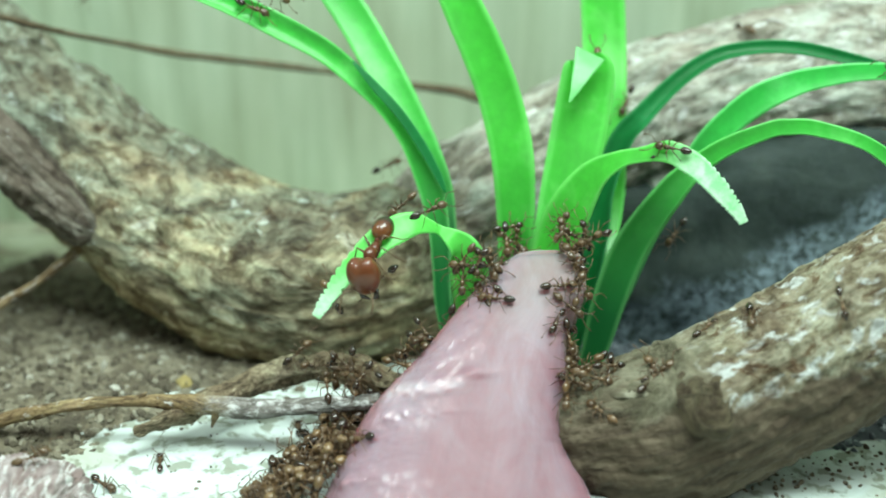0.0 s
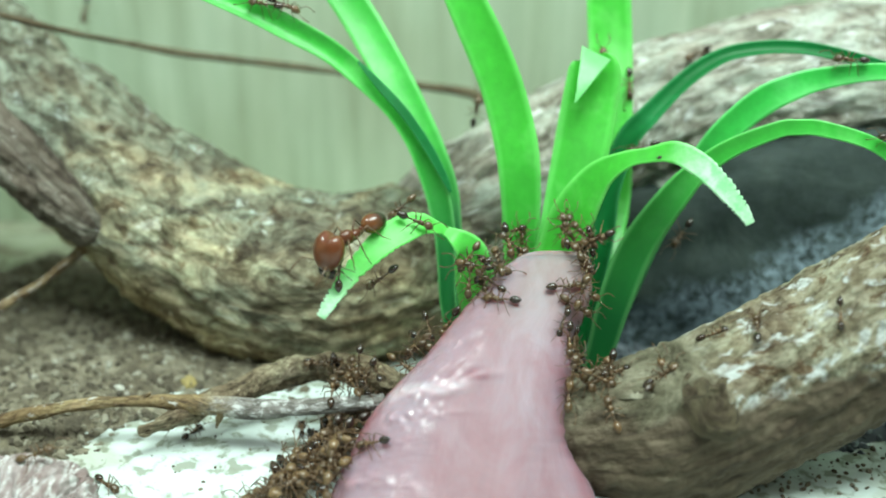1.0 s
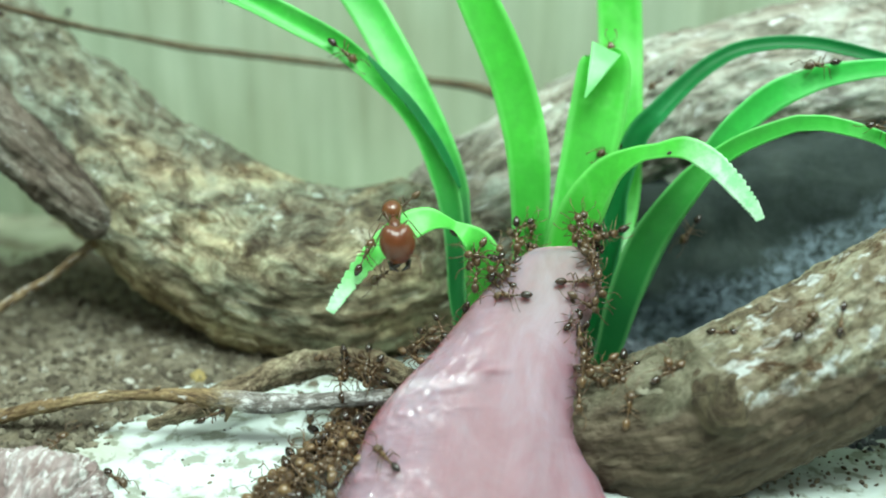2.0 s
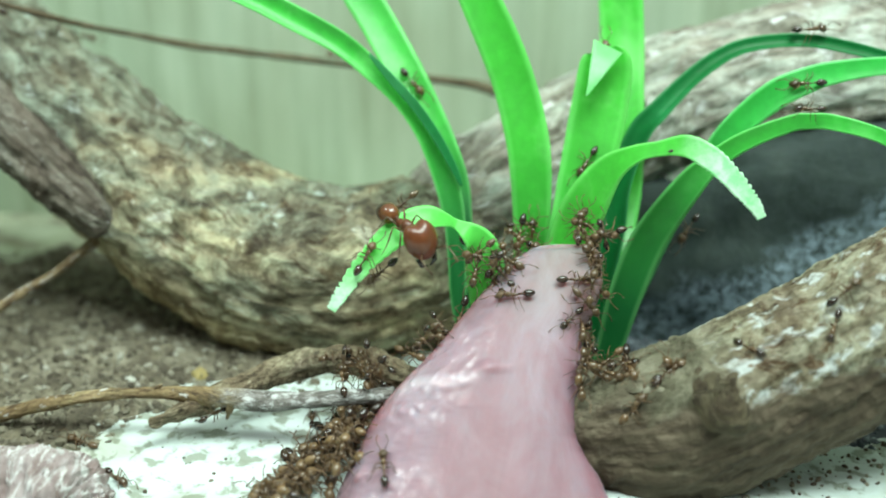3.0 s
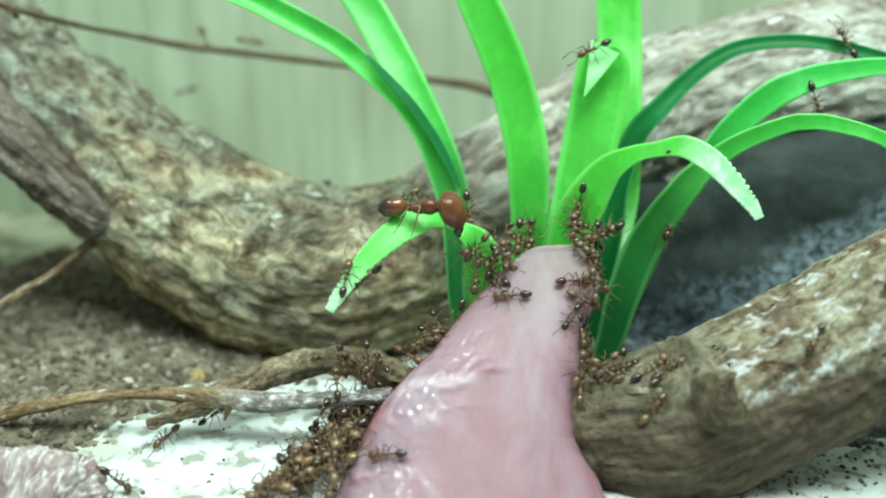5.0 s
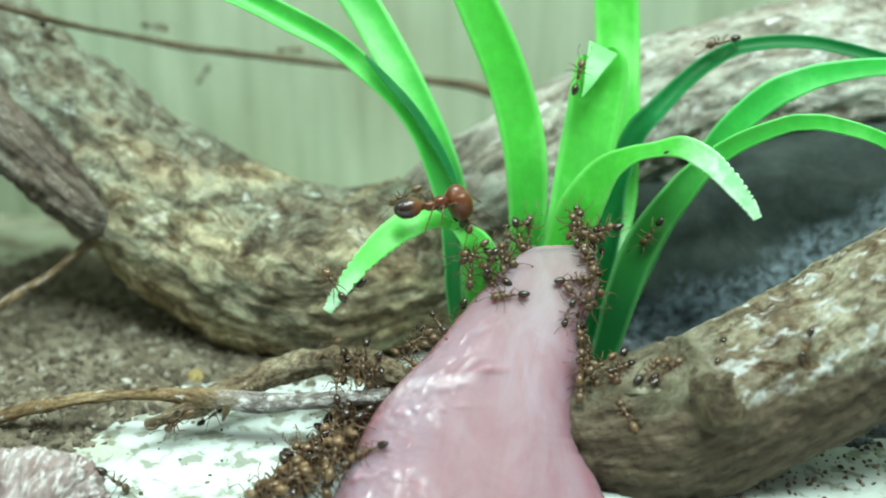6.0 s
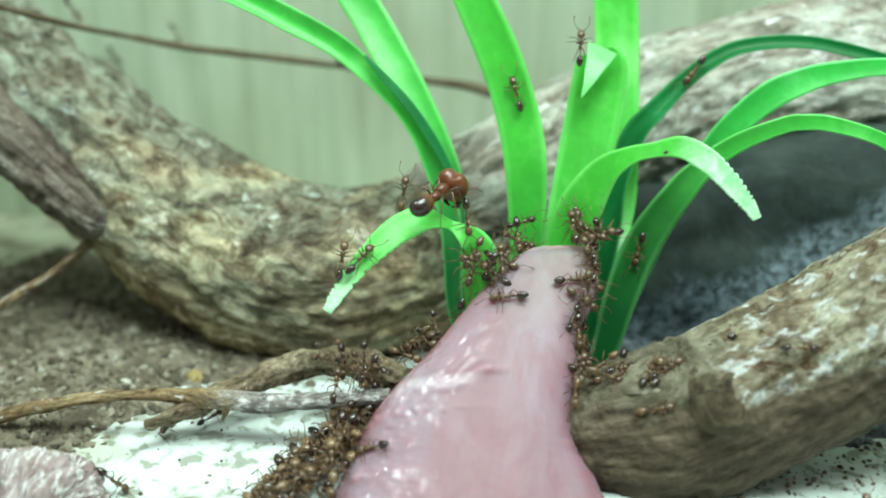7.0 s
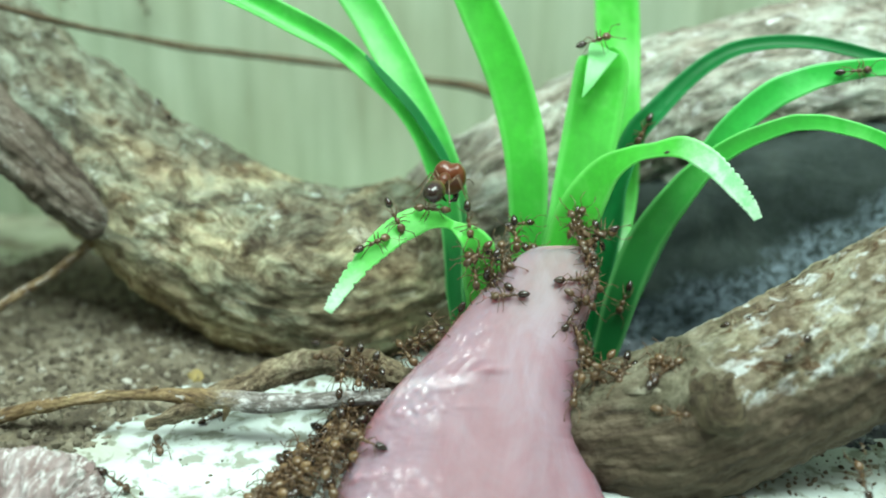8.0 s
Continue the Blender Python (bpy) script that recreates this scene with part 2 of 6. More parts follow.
def meat_material():
    """Raw meat. UV: x from the tip to the base, y round the piece (0.25 its face, 0.5 its left edge)."""
    m, n, l, b = material("raw_pink_meat", 0.55)
    uv = coords(n, "UV")
    sep = n.new("ShaderNodeSeparateXYZ")
    l.new(uv, sep.inputs[0])
    fibre = noise_tex(n, l, stretched(n, l, uv, (2.0, 42, 1)), 1.0, 5, 0.65, 0.25)
    blot = noise_tex(n, l, stretched(n, l, coords(n), (190, 120, 95)), 1.0, 5, 0.6, 0.6)
    drops = noise_tex(n, l, stretched(n, l, coords(n), (820, 620, 620)), 1.0, 2, 0.4, 0.8)
    col = ramp(n, l, blot, [(0.32, (0.22, 0.098, 0.12)), (0.46, (0.242, 0.13, 0.16)), (0.56, (0.255, 0.16, 0.195)), (0.68, (0.285, 0.205, 0.245))])
    col = blend(n, l, 0.32, col, ramp(n, l, fibre, [(0.36, (0.80, 0.68, 0.68)), (0.6, (1.06, 1.04, 1.03))]), "MULTIPLY")
    edge = ramp(n, l, sep.outputs[1], [(0.39, (0, 0, 0)), (0.47, (0.75, 0.75, 0.75)), (0.56, (0, 0, 0))])
    edge = blend(n, l, 1.0, edge, ramp(n, l, sep.outputs[0], [(0.60, (1, 1, 1)), (0.76, (0.25, 0.25, 0.25))]), "MULTIPLY")
    col = blend(n, l, edge, col, (0.26, 0.065, 0.085))
    fat = ramp(n, l, sep.outputs[0], [(0.10, (0.9, 0.9, 0.9)), (0.44, (0, 0, 0))])
    col = blend(n, l, fat, col, ramp(n, l, blot, [(0.32, (0.165, 0.105, 0.09)), (0.5, (0.18, 0.135, 0.122)), (0.66, (0.21, 0.175, 0.165))]))

    def number(op, x, y):
        q = n.new("ShaderNodeMath")
        q.operation = op
        for socket, v in zip(q.inputs, (x, y)):
            if isinstance(v, float):
                socket.default_value = v
            else:
                l.new(v, socket)
        return q.outputs[0]

    # a pale strip of membrane that runs aslant over the left face
    slant = number("SUBTRACT", number("SUBTRACT", sep.outputs[0], number("MULTIPLY", sep.outputs[1], 0.15)), 0.488)
    slant = number("ADD", slant, number("MULTIPLY", number("SUBTRACT", blot, 0.5), 0.05))
    strip = ramp(n, l, number("ABSOLUTE", slant, 0.0), [(0.008, (1, 1, 1)), (0.026, (0, 0, 0))])
    reach = ramp(n, l, sep.outputs[1], [(0.25, (0, 0, 0)), (0.28, (1, 1, 1)), (0.42, (1, 1, 1)), (0.45, (0, 0, 0))])
    strip = blend(n, l, 1.0, strip, reach, "MULTIPLY")
    veil = ramp(n, l, sep.outputs[1], [(0.27, (0, 0, 0)), (0.34, (0.4, 0.4, 0.4)), (0.41, (0.4, 0.4, 0.4)), (0.45, (0, 0, 0))])
    col = blend(n, l, veil, col, (0.30, 0.225, 0.285))
    col = blend(n, l, blend(n, l, 1.0, strip, (0.6, 0.6, 0.6), "MULTIPLY"), col, (0.45, 0.38, 0.42))
    l.new(col, b.inputs["Base Color"])
    b.inputs["Subsurface Weight"].default_value = 1.0
    b.inputs["Subsurface Radius"].default_value = (1.0, 0.55, 0.5)
    b.inputs["Subsurface Scale"].default_value = 0.003
    b.inputs["Coat Roughness"].default_value = 0.025
    bump(n, l, blend(n, l, 0.5, fibre, strip), b, 0.14, 0.0006)
    cb = n.new("ShaderNodeBump")
    cb.inputs["Strength"].default_value = 1.0
    cb.inputs["Distance"].default_value = 0.0006
    l.new(drops, cb.inputs["Height"])
    l.new(cb.outputs[0], b.inputs["Coat Normal"])
    wet = ramp(n, l, sep.outputs[0], [(0.36, (0, 0, 0)), (0.43, (1, 1, 1)), (0.60, (1, 1, 1)), (0.66, (0.3, 0.3, 0.3)), (0.76, (0.15, 0.15, 0.15)), (0.79, (0.9, 0.9, 0.9))])
    wet = blend(n, l, 1.0, wet, ramp(n, l, sep.outputs[1], [(0.26, (0.06, 0.06, 0.06)), (0.33, (1, 1, 1)), (0.60, (0.5, 0.5, 0.5))]), "MULTIPLY")
    l.new(wet, b.inputs["Coat Weight"])
    return m


def shell_material(name, col, rough=0.25):
    m, n, l, b = material(name, rough)
    info = n.new("ShaderNodeObjectInfo")
    f = noise_tex(n, l, coords(n), 1500, 3)
    c = ramp(n, l, info.outputs["Random"], [(0.0, tuple(0.65 * v for v in col)), (0.6, col), (1.0, (1.3 * col[0], 1.28 * col[1], 1.2 * col[2]))])
    l.new(blend(n, l, 0.4, c, ramp(n, l, f, [(0.3, (0.6, 0.6, 0.6)), (0.7, (1.3, 1.3, 1.3))]), "MULTIPLY"), b.inputs["Base Color"])
    b.inputs["Coat Weight"].default_value = 0.22
    b.inputs["Coat Roughness"].default_value = 0.16
    return m


PALE_WOOD = two_zone_log_material()


def greying_twig_material():
    """Tan twig whose far end has turned grey with white specks."""
    m = wood_material("speckled_twig", (0.06, 0.042, 0.028), (0.19, 0.13, 0.075), (0.31, 0.23, 0.13), (0.50, 0.49, 0.46), 0.3, 0.60, 1.3)
    n, l = m.node_tree.nodes, m.node_tree.links
    b = n["Principled BSDF"]
    tan = b.inputs["Base Color"].links[0].from_socket
    uv = coords(n, "UV")
    grain = noise_tex(n, l, stretched(n, l, uv, (0.5, 1.6, 1)), 1.0, 5, 0.65, 0.5)
    speck = noise_tex(n, l, stretched(n, l, uv, (0.9, 1.7, 1)), 1.0, 5, 0.65, 0.5)
    grey = ramp(n, l, grain, [(0.35, (0.07, 0.06, 0.052)), (0.5, (0.17, 0.155, 0.14)), (0.66, (0.30, 0.285, 0.27))])
    grey = blend(n, l, ramp(n, l, speck, [(0.50, (0, 0, 0)), (0.64, (1, 1, 1))]), grey, (0.55, 0.55, 0.54))
    sep = n.new("ShaderNodeSeparateXYZ")
    l.new(uv, sep.inputs[0])
    far = n.new("ShaderNodeMath")
    far.operation, far.inputs[1].default_value = "MULTIPLY", 0.02
    l.new(sep.outputs[0], far.inputs[0])
    l.new(blend(n, l, ramp(n, l, far.outputs[0], [(0.52, (0, 0, 0)), (0.60, (1, 1, 1))]), tan, grey), b.inputs["Base Color"])
    return m


TWIG_LONG = greying_twig_material()
PLASTER = plaster_material()
SOIL = soil_material()
WALL = wall_material()
GRAIN = grains_material("soil_grains", [(0.0, (0.055, 0.044, 0.028)), (0.4, (0.112, 0.095, 0.063)), (0.8, (0.185, 0.165, 0.115)), (0.96, (0.26, 0.245, 0.185)), (1.0, (0.36, 0.35, 0.29))])
GRAVEL = grains_material("dark_gravel", [(0.0, (0.06, 0.074, 0.085)), (0.55, (0.15, 0.18, 0.20)), (0.85, (0.30, 0.345, 0.375)), (1.0, (0.55, 0.60, 0.62))], 0.75)
GREEN = leaf_material("bright_green_plastic", (0.06, 0.60, 0.10), (0.20, 0.80, 0.26), 0.42, stem_green=0.9)
LIME = leaf_material("lime_green_plastic", (0.075, 0.59, 0.055), (0.24, 0.80, 0.20), 0.42, stem_green=0.35)
STEM_LIME = leaf_material("lime_plastic_with_deep_green_stem", (0.075, 0.60, 0.08), (0.25, 0.82, 0.24), 0.42, stem_green=0.95)
TIP_WIDE = leaf_material("scraped_lime_plastic", (0.085, 0.63, 0.06), (0.27, 0.86, 0.22), 0.4, 0.36)
TIP_SMALL = leaf_material("gnawed_lime_plastic", (0.15, 0.77, 0.12), (0.30, 0.87, 0.27), 0.42, 0.15)
TIP_PALE = leaf_material("scraped_pale_plastic", (0.20, 0.66, 0.22), (0.33, 0.74, 0.35), 0.35)
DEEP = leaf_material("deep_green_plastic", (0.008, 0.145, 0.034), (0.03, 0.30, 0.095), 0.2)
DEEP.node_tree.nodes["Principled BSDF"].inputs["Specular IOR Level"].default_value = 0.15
MEAT = meat_material()
AMBER = shell_material("amber_ant_shell", (0.088, 0.050, 0.021), 0.3)
HEAP_AMBER = shell_material("light_amber_ant_shell", (0.145, 0.09, 0.042), 0.28)
DARK = shell_material("dark_ant_shell", (0.024, 0.013, 0.007), 0.22)
RUST = shell_material("red_brown_ant_shell", (0.092, 0.027, 0.010), 0.28)
RUST.node_tree.nodes["Principled BSDF"].inputs["Specular IOR Level"].default_value = 0.35


def two_tone_material():
    """Amber shell that turns dark towards the abdomen's end."""
    m = shell_material("two_tone_ant_shell", (0.105, 0.036, 0.011), 0.24)
    n, l = m.node_tree.nodes, m.node_tree.links
    b = n["Principled BSDF"]
    old = b.inputs["Base Color"].links[0].from_socket
    sep = n.new("ShaderNodeSeparateXYZ")
    l.new(coords(n, "Generated"), sep.inputs[0])
    fac = ramp(n, l, sep.outputs[0], [(0.30, (1, 1, 1)), (0.75, (0, 0, 0))])
    l.new(blend(n, l, fac, old, (0.020, 0.011, 0.007)), b.inputs["Base Color"])
    return m


TWO_TONE = two_tone_material()
LEGS = shell_material("brown_ant_leg", (0.105, 0.058, 0.025), 0.45)


# ---- building blocks ----
def spline(rows, count):
    """Smooth curve through rows of numbers, sampled count times."""
    p = np.array(rows, float)
    p = np.vstack([2 * p[0] - p[1], p, 2 * p[-1] - p[-2]])
    out = []
    for s in np.linspace(0, len(rows) - 1 - 1e-6, count):
        i, t = int(s), s - int(s)
        a, b, c, d = p[i:i + 4]
        out.append(0.5 * (2 * b + (c - a) * t + (2 * a - 5 * b + 4 * c - d) * t * t + (3 * b - a - 3 * c + d) * t ** 3))
    return np.array(out)


def mesh_object(name, verts, faces, mat, parent=None, uvs=None, smooth=True):
    me = bpy.data.meshes.new(name)
    me.from_pydata([tuple(float(x) for x in v) for v in verts], [], faces)
    if uvs is not None:
        layer = me.uv_layers.new(name="UVMap")
        idx = np.zeros(len(me.loops), dtype=np.int32)
        me.loops.foreach_get("vertex_index", idx)
        layer.data.foreach_set("uv", np.array(uvs, dtype=np.float32)[idx].ravel())
    me.polygons.foreach_set("use_smooth", [smooth] * len(me.polygons))
    me.materials.append(mat)
    me.update()
    ob = new(name, me)
    if parent is not None:
        ob.parent = parent
    return ob


def outward(ob):
    """Turns all faces of a closed mesh outwards."""
    bm = bmesh.new()
    bm.from_mesh(ob.data)
    bmesh.ops.recalc_face_normals(bm, faces=bm.faces)
    bm.to_mesh(ob.data)
    bm.free()
    return ob


def part(name, bm, mat, parent, label=""):
    """Links a bmesh as one mesh under a thing or a part."""
    me = bpy.data.meshes.new(name)
    for f in bm.faces:
        f.smooth = True
    bm.to_mesh(me)
    bm.free()
    me.materials.append(mat)
    ob = new(name, me)
    ob.parent = parent
    return tagged(ob, label)


def tube_data(rows, along, around, rough=0.0, grain=0.0, seed=0.0, stretch=0.12, knobs=0.0, hoops=0.0, burls=()):
    """Branch through rows of x, y, z, radius in mm, with lumps (rough), lengthwise ridges (grain), ridges round it (hoops)
    and burls: place, radius, rise."""
    c = spline(rows, along)
    p, r = c[:, :3], np.maximum(c[:, 3], 0.02)
    t = np.gradient(p, axis=0)
    t /= np.linalg.norm(t, axis=1)[:, None]
    dist = np.concatenate([[0], np.cumsum(np.linalg.norm(np.diff(p, axis=0), axis=1))])
    side = np.cross(t[0], (0, 0, 1.0))
    girth = float(np.mean(r))
    verts, uvs, faces = [], [], []
    for i in range(along):
        side = side - t[i] * side.dot(t[i])
        side /= np.linalg.norm(side)
        up = np.cross(side, t[i])
        for j in range(around + 1):
            a = 2 * math.pi * (j % around) / around
            o = side * math.cos(a) + up * math.sin(a)
            k = r[i]
            if rough:
                q = p[i] + o * r[i]
                k += rough * noise.fractal(Vector(q * 0.09 + seed), 0.9, 2.1, 4)
            if grain:
                ca, sa = math.cos(a) * r[i], math.sin(a) * r[i]
                q = Vector((dist[i] * stretch + seed, ca * 0.42, sa * 0.42))
                g = noise.fractal(q, 0.8, 2.2, 4)
                k += grain * (1.0 - 2.2 * abs(g))
                k += 0.35 * grain * noise.noise(Vector((dist[i] * 0.9, ca * 1.3, sa * 1.3)))
            if knobs:
                q = Vector(p[i] + o * r[i]) * 0.42 + Vector((seed, 0, 0))
                k += knobs * (0.6 - 2.0 * abs(noise.fractal(q, 0.8, 2.1, 3)))
            if hoops:
                q = Vector((dist[i] * 1.5 + 0.3 * math.sin(2 * a), math.cos(a) * 0.9, math.sin(a) * 0.9 + seed))
                k += hoops * (0.8 - 2.4 * abs(noise.fractal(q, 0.8, 2.2, 4)))
            for at, wide, rise in burls:
                q = float(np.linalg.norm(p[i] + o * r[i] - np.array(at))) / wide
                q *= 1 + 0.22 * noise.noise(Vector(p[i] + o * r[i]) * 0.45)
                if q < 1:
                    k += rise * (1 - q * q) ** 2 + 0.10 * (1 - q) * math.cos(q * 24)
            verts.append(p[i] + o * k)
            uvs.append((dist[i], 2 * math.pi * girth * j / around))
    n = around + 1
    for i in range(along - 1):
        for j in range(around):
            faces.append((i * n + j, i * n + j + 1, (i + 1) * n + j + 1, (i + 1) * n + j))
    for row, flip in ((0, True), (along - 1, False)):
        verts.append(p[row])
        uvs.append((dist[row], 0))
        for j in range(around):
            f = (row * n + j, row * n + j + 1, len(verts) - 1)
            faces.append(f[::-1] if flip else f)
    return np.array(verts) * MM, faces, uvs


def branch(name, rows, mat, along=120, around=40, rough=0.3, grain=0.2, seed=0.0, parent=None, stretch=0.12, knobs=0.0, hoops=0.0, burls=()):
    v, f, uv = tube_data(rows, along, around, rough, grain, seed, stretch, knobs, hoops, burls)
    return outward(mesh_object(name, v, f, mat, parent, uv))


def empty(name, at=(0, 0, 0)):
    ob = new(name)
    ob.location = [v * MM for v in at]
    ob.empty_display_size = 0.002
    return ob


# ---- the tank: ground, walls ----
def height_sheet(name, x0, x1, y0, y1, nx, ny, height, mat):
    xs, ys = np.linspace(x0, x1, nx), np.linspace(y0, y1, ny)
    verts = [(x * MM, y * MM, height(x, y) * MM) for y in ys for x in xs]
    faces = [(j * nx + i, j * nx + i + 1, (j + 1) * nx + i + 1, (j + 1) * nx + i) for j in range(ny - 1) for i in range(nx - 1)]
    return mesh_object(name, verts, faces, mat)


def ground_height(x, y):
    return 0.5 * noise.fractal(Vector((x * 0.06, y * 0.06, 3.0)), 1.0, 2.0, 4) + 0.10 * noise.noise(Vector((x * 0.8, y * 0.8, 1.0)))


def soil_height(x, y):
    """Low heap of soil behind the white floor; below the floor outside it."""
    edge = (y - 88.5) * 0.75 - (x + 25.0) * 0.55 + 3.5 * noise.fractal(Vector((x * 0.16, y * 0.16, 7.0)), 1.0, 2.0, 4)
    edge = min(edge, (136.0 - y) * 0.8 + 6.0 * noise.fractal(Vector((x * 0.1, y * 0.1, 17.0)), 1.0, 2.0, 4))
    rise = max(-1.0, min(1.0, edge / 7.0))
    return -0.4 + 1.6 * rise + 0.8 * noise.fractal(Vector((x * 0.2, y * 0.2, 11.0)), 0.8, 2.0, 4) + 0.3 * noise.fractal(Vector((x * 0.9, y * 0.9, 4.0)), 0.7, 2.0, 3)


ground = height_sheet("ground", -170, 170, -60, 152, 150, 110, ground_height, PLASTER)
tagged(ground, "stained white plaster floor of the ant tank", "ground", kind="structure")
soil = height_sheet("soil", -110, 10, 76, 151, 260, 170, soil_height, SOIL)
tagged(soil, "low heap of loose brown soil on the white floor", "soil", kind="stuff")


def grains(name, count, spots, sizes, mat, label, category, seed):
    """Loose grains, all in one mesh. spots: function giving x, y, z."""
    rng = random.Random(seed)
    base = bmesh.new()
    bmesh.ops.create_icosphere(base, subdivisions=1, radius=1)
    bv = np.array([v.co[:] for v in base.verts])
    bf = [[v.index for v in f.verts] for f in base.faces]
    base.free()
    verts, faces = [], []
    for _ in range(count):
        x, y, z = spots(rng)
        s = rng.uniform(*sizes) * rng.uniform(0.6, 1.0)
        e = Euler([rng.uniform(0, 6.3) for _ in range(3)]).to_matrix()
        m = np.array(e) @ np.diag([s * rng.uniform(0.7, 1.3), s * rng.uniform(0.7, 1.2), s * rng.uniform(0.5, 1.0)])
        k = len(verts)
        for v in bv:
            j = 1 + rng.uniform(-0.22, 0.22)
            verts.append((m @ v * j + (x, y, z)) * MM)
        faces += [[i + k for i in f] for f in bf]
    ob = mesh_object(name, verts, faces, mat, smooth=False)
    return tagged(ob, label, category, kind="stuff")


def soil_spot(rng):
    while True:
        x, y = rng.uniform(-75, 0), rng.uniform(82, 140)
        z = soil_height(x, y)
        if z > ground_height(x, y) - 0.25:
            return x, y, z - 0.12


grains("soil_grains", 8200, soil_spot, (0.2, 0.8), GRAIN, "loose tan and brown soil grains", "soil", 4)


def gravel_height(x, y):
    """Dark gravel bed under and behind the front log; below the floor outside it."""
    edge = y - 81.73 - (x - 26.24) * 0.249 + 2.0 * noise.fractal(Vector((x * 0.2, y * 0.2, 5.0)), 1.0, 2.0, 3)
    side = (x - 9) * 0.8
    return -0.8 + 1.5 * max(-1.0, min(1.0, min(edge, side) / 3.0)) + 0.5 * noise.fractal(Vector((x * 0.5, y * 0.5, 2.0)), 0.8, 2.0, 4)


def gravel_spot(rng):
    while True:
        x, y = rng.uniform(9, 75), rng.uniform(70, 130)
        z = gravel_height(x, y)
        if z > ground_height(x, y) - 0.3 and (y < 105 or rng.random() < 0.3):
            return x, y, z + 0.1


GRAVEL_BED = grains_material("dark_gravel_bed", [(0.0, (0.085, 0.10, 0.112)), (1.0, (0.10, 0.118, 0.13))])
gravel_bed = height_sheet("gravel_bed", 8, 120, 70, 151, 120, 90, gravel_height, GRAVEL_BED)
tagged(gravel_bed, "dark grey gravel bed on the floor", "gravel", kind="stuff")
grains("gravel", 3200, gravel_spot, (0.25, 0.7), GRAVEL, "dark grey gravel stones under the driftwood", "gravel", 5)


def debris_spot(rng):
    while True:
        x, y = rng.uniform(-45, 50), rng.uniform(68, 106)
        g = ground_height(x, y)
        if soil_height(x, y) < g - 0.1 and gravel_height(x, y) < g - 0.1:
            return x, y, g + 0.03


DEBRIS = grains_material("dark_crumbs", [(0.0, (0.05, 0.035, 0.02)), (0.7, (0.16, 0.13, 0.09)), (1.0, (0.3, 0.27, 0.2))])
grains("floor_debris", 420, debris_spot, (0.06, 0.26), DEBRIS, "small dark crumbs strewn on the white floor", "debris", 8)

def foot_spot(rng):
    """Crumbs gathered where the front log meets the floor."""
    while True:
        x = rng.uniform(14, 48)
        y = 76.2 + (x - 17.8) * 0.235 + abs(rng.gauss(0, 2.2)) * rng.choice((-1, -1, 1)) + 1.2
        g = ground_height(x, y)
        if gravel_height(x, y) < g - 0.1:
            return x, y, g + 0.05


grains("log_crumbs", 190, foot_spot, (0.08, 0.38), DEBRIS, "dark brown crumbs gathered along the log's foot", "debris", 9)


def slab(name, lo, hi, mat, label):
    bm = bmesh.new()
    bmesh.ops.create_cube(bm, size=1)
    size = [b - a for a, b in zip(lo, hi)]
    bmesh.ops.scale(bm, vec=[s * MM for s in size], verts=bm.verts)
    bmesh.ops.translate(bm, vec=[(a + b) / 2 * MM for a, b in zip(lo, hi)], verts=bm.verts)
    ob = part(name, bm, mat, None)
    for p in ob.data.polygons:
        p.use_smooth = False
    return tagged(ob, label, "wall", kind="structure")


slab("wall_back", (-174, 152, -5), (174, 156, 130), WALL, "greenish streaked back board of the tank")
slab("wall_left", (-174, -60, -5), (-170, 152, 130), WALL, "greenish streaked side board of the tank")
slab("wall_right", (170, -60, -5), (174, 152, 130), WALL, "greenish streaked side board of the tank")

# ---- driftwood ----
driftwood = tagged(empty("driftwood", (-13.42, 102.51, 0.00)), "large weathered grey driftwood log with rough bark", "driftwood")


def under(ob, parent):
    """Makes ob a part of parent and leaves it where it is."""
    bpy.context.view_layer.update()
    ob.parent = parent
    ob.matrix_parent_inverse = Matrix.Translation(parent.location).inverted()
    return ob


under(branch("trunk", [
    (-65.35, 129.69, 35.00, 8.72), (-56.19, 126.51, 29.18, 8.65), (-47.43, 122.41, 23.78, 8.39), (-34.49, 115.39, 16.17, 8.56), (-22.50, 109.92, 9.93, 9.27), (-11.89, 108.04, 7.68, 9.32),
    (-2.12, 110.59, 8.82, 8.73), (3.20, 113.60, 11.60, 6.40), (7.50, 117.0, 14.20, 3.20)],
    MAIN_WOOD, 380, 150, 0.9, 0.32, 2.0, knobs=0.24), driftwood)
tagged(under(branch("upper_limb", [
    (-4.50, 112.90, 9.20, 5.20), (0.60, 113.60, 11.20, 7.60), (6.11, 114.95, 13.90, 8.30), (14.57, 118.08, 17.72, 8.44), (23.78, 120.61, 21.73, 8.58), (33.53, 121.61, 24.48, 8.71), (43.28, 122.09, 25.82, 9.10), (60.33, 121.50, 27.11, 9.02)],
    LIMB_WOOD, 300, 120, 0.6, 0.55, 14.0, stretch=0.10), driftwood), "bleached pale grey limb with long ridges")
stub = under(branch("broken_branch", [
    (-58.66, 113.84, 29.46, 5.42), (-50.39, 111.27, 25.32, 4.06), (-45.80, 109.25, 22.70, 3.25), (-42.57, 107.96, 20.31, 2.83), (-39.05, 106.58, 17.40, 2.53), (-36.33, 105.54, 15.15, 2.00), (-35.07, 105.15, 14.35, 1.17), (-34.57, 104.95, 14.11, 0.23)],
    STUB_WOOD, 160, 64, 0.9, 0.45, 5.0, knobs=0.25), driftwood)
tagged(stub, "dark broken branch stump")
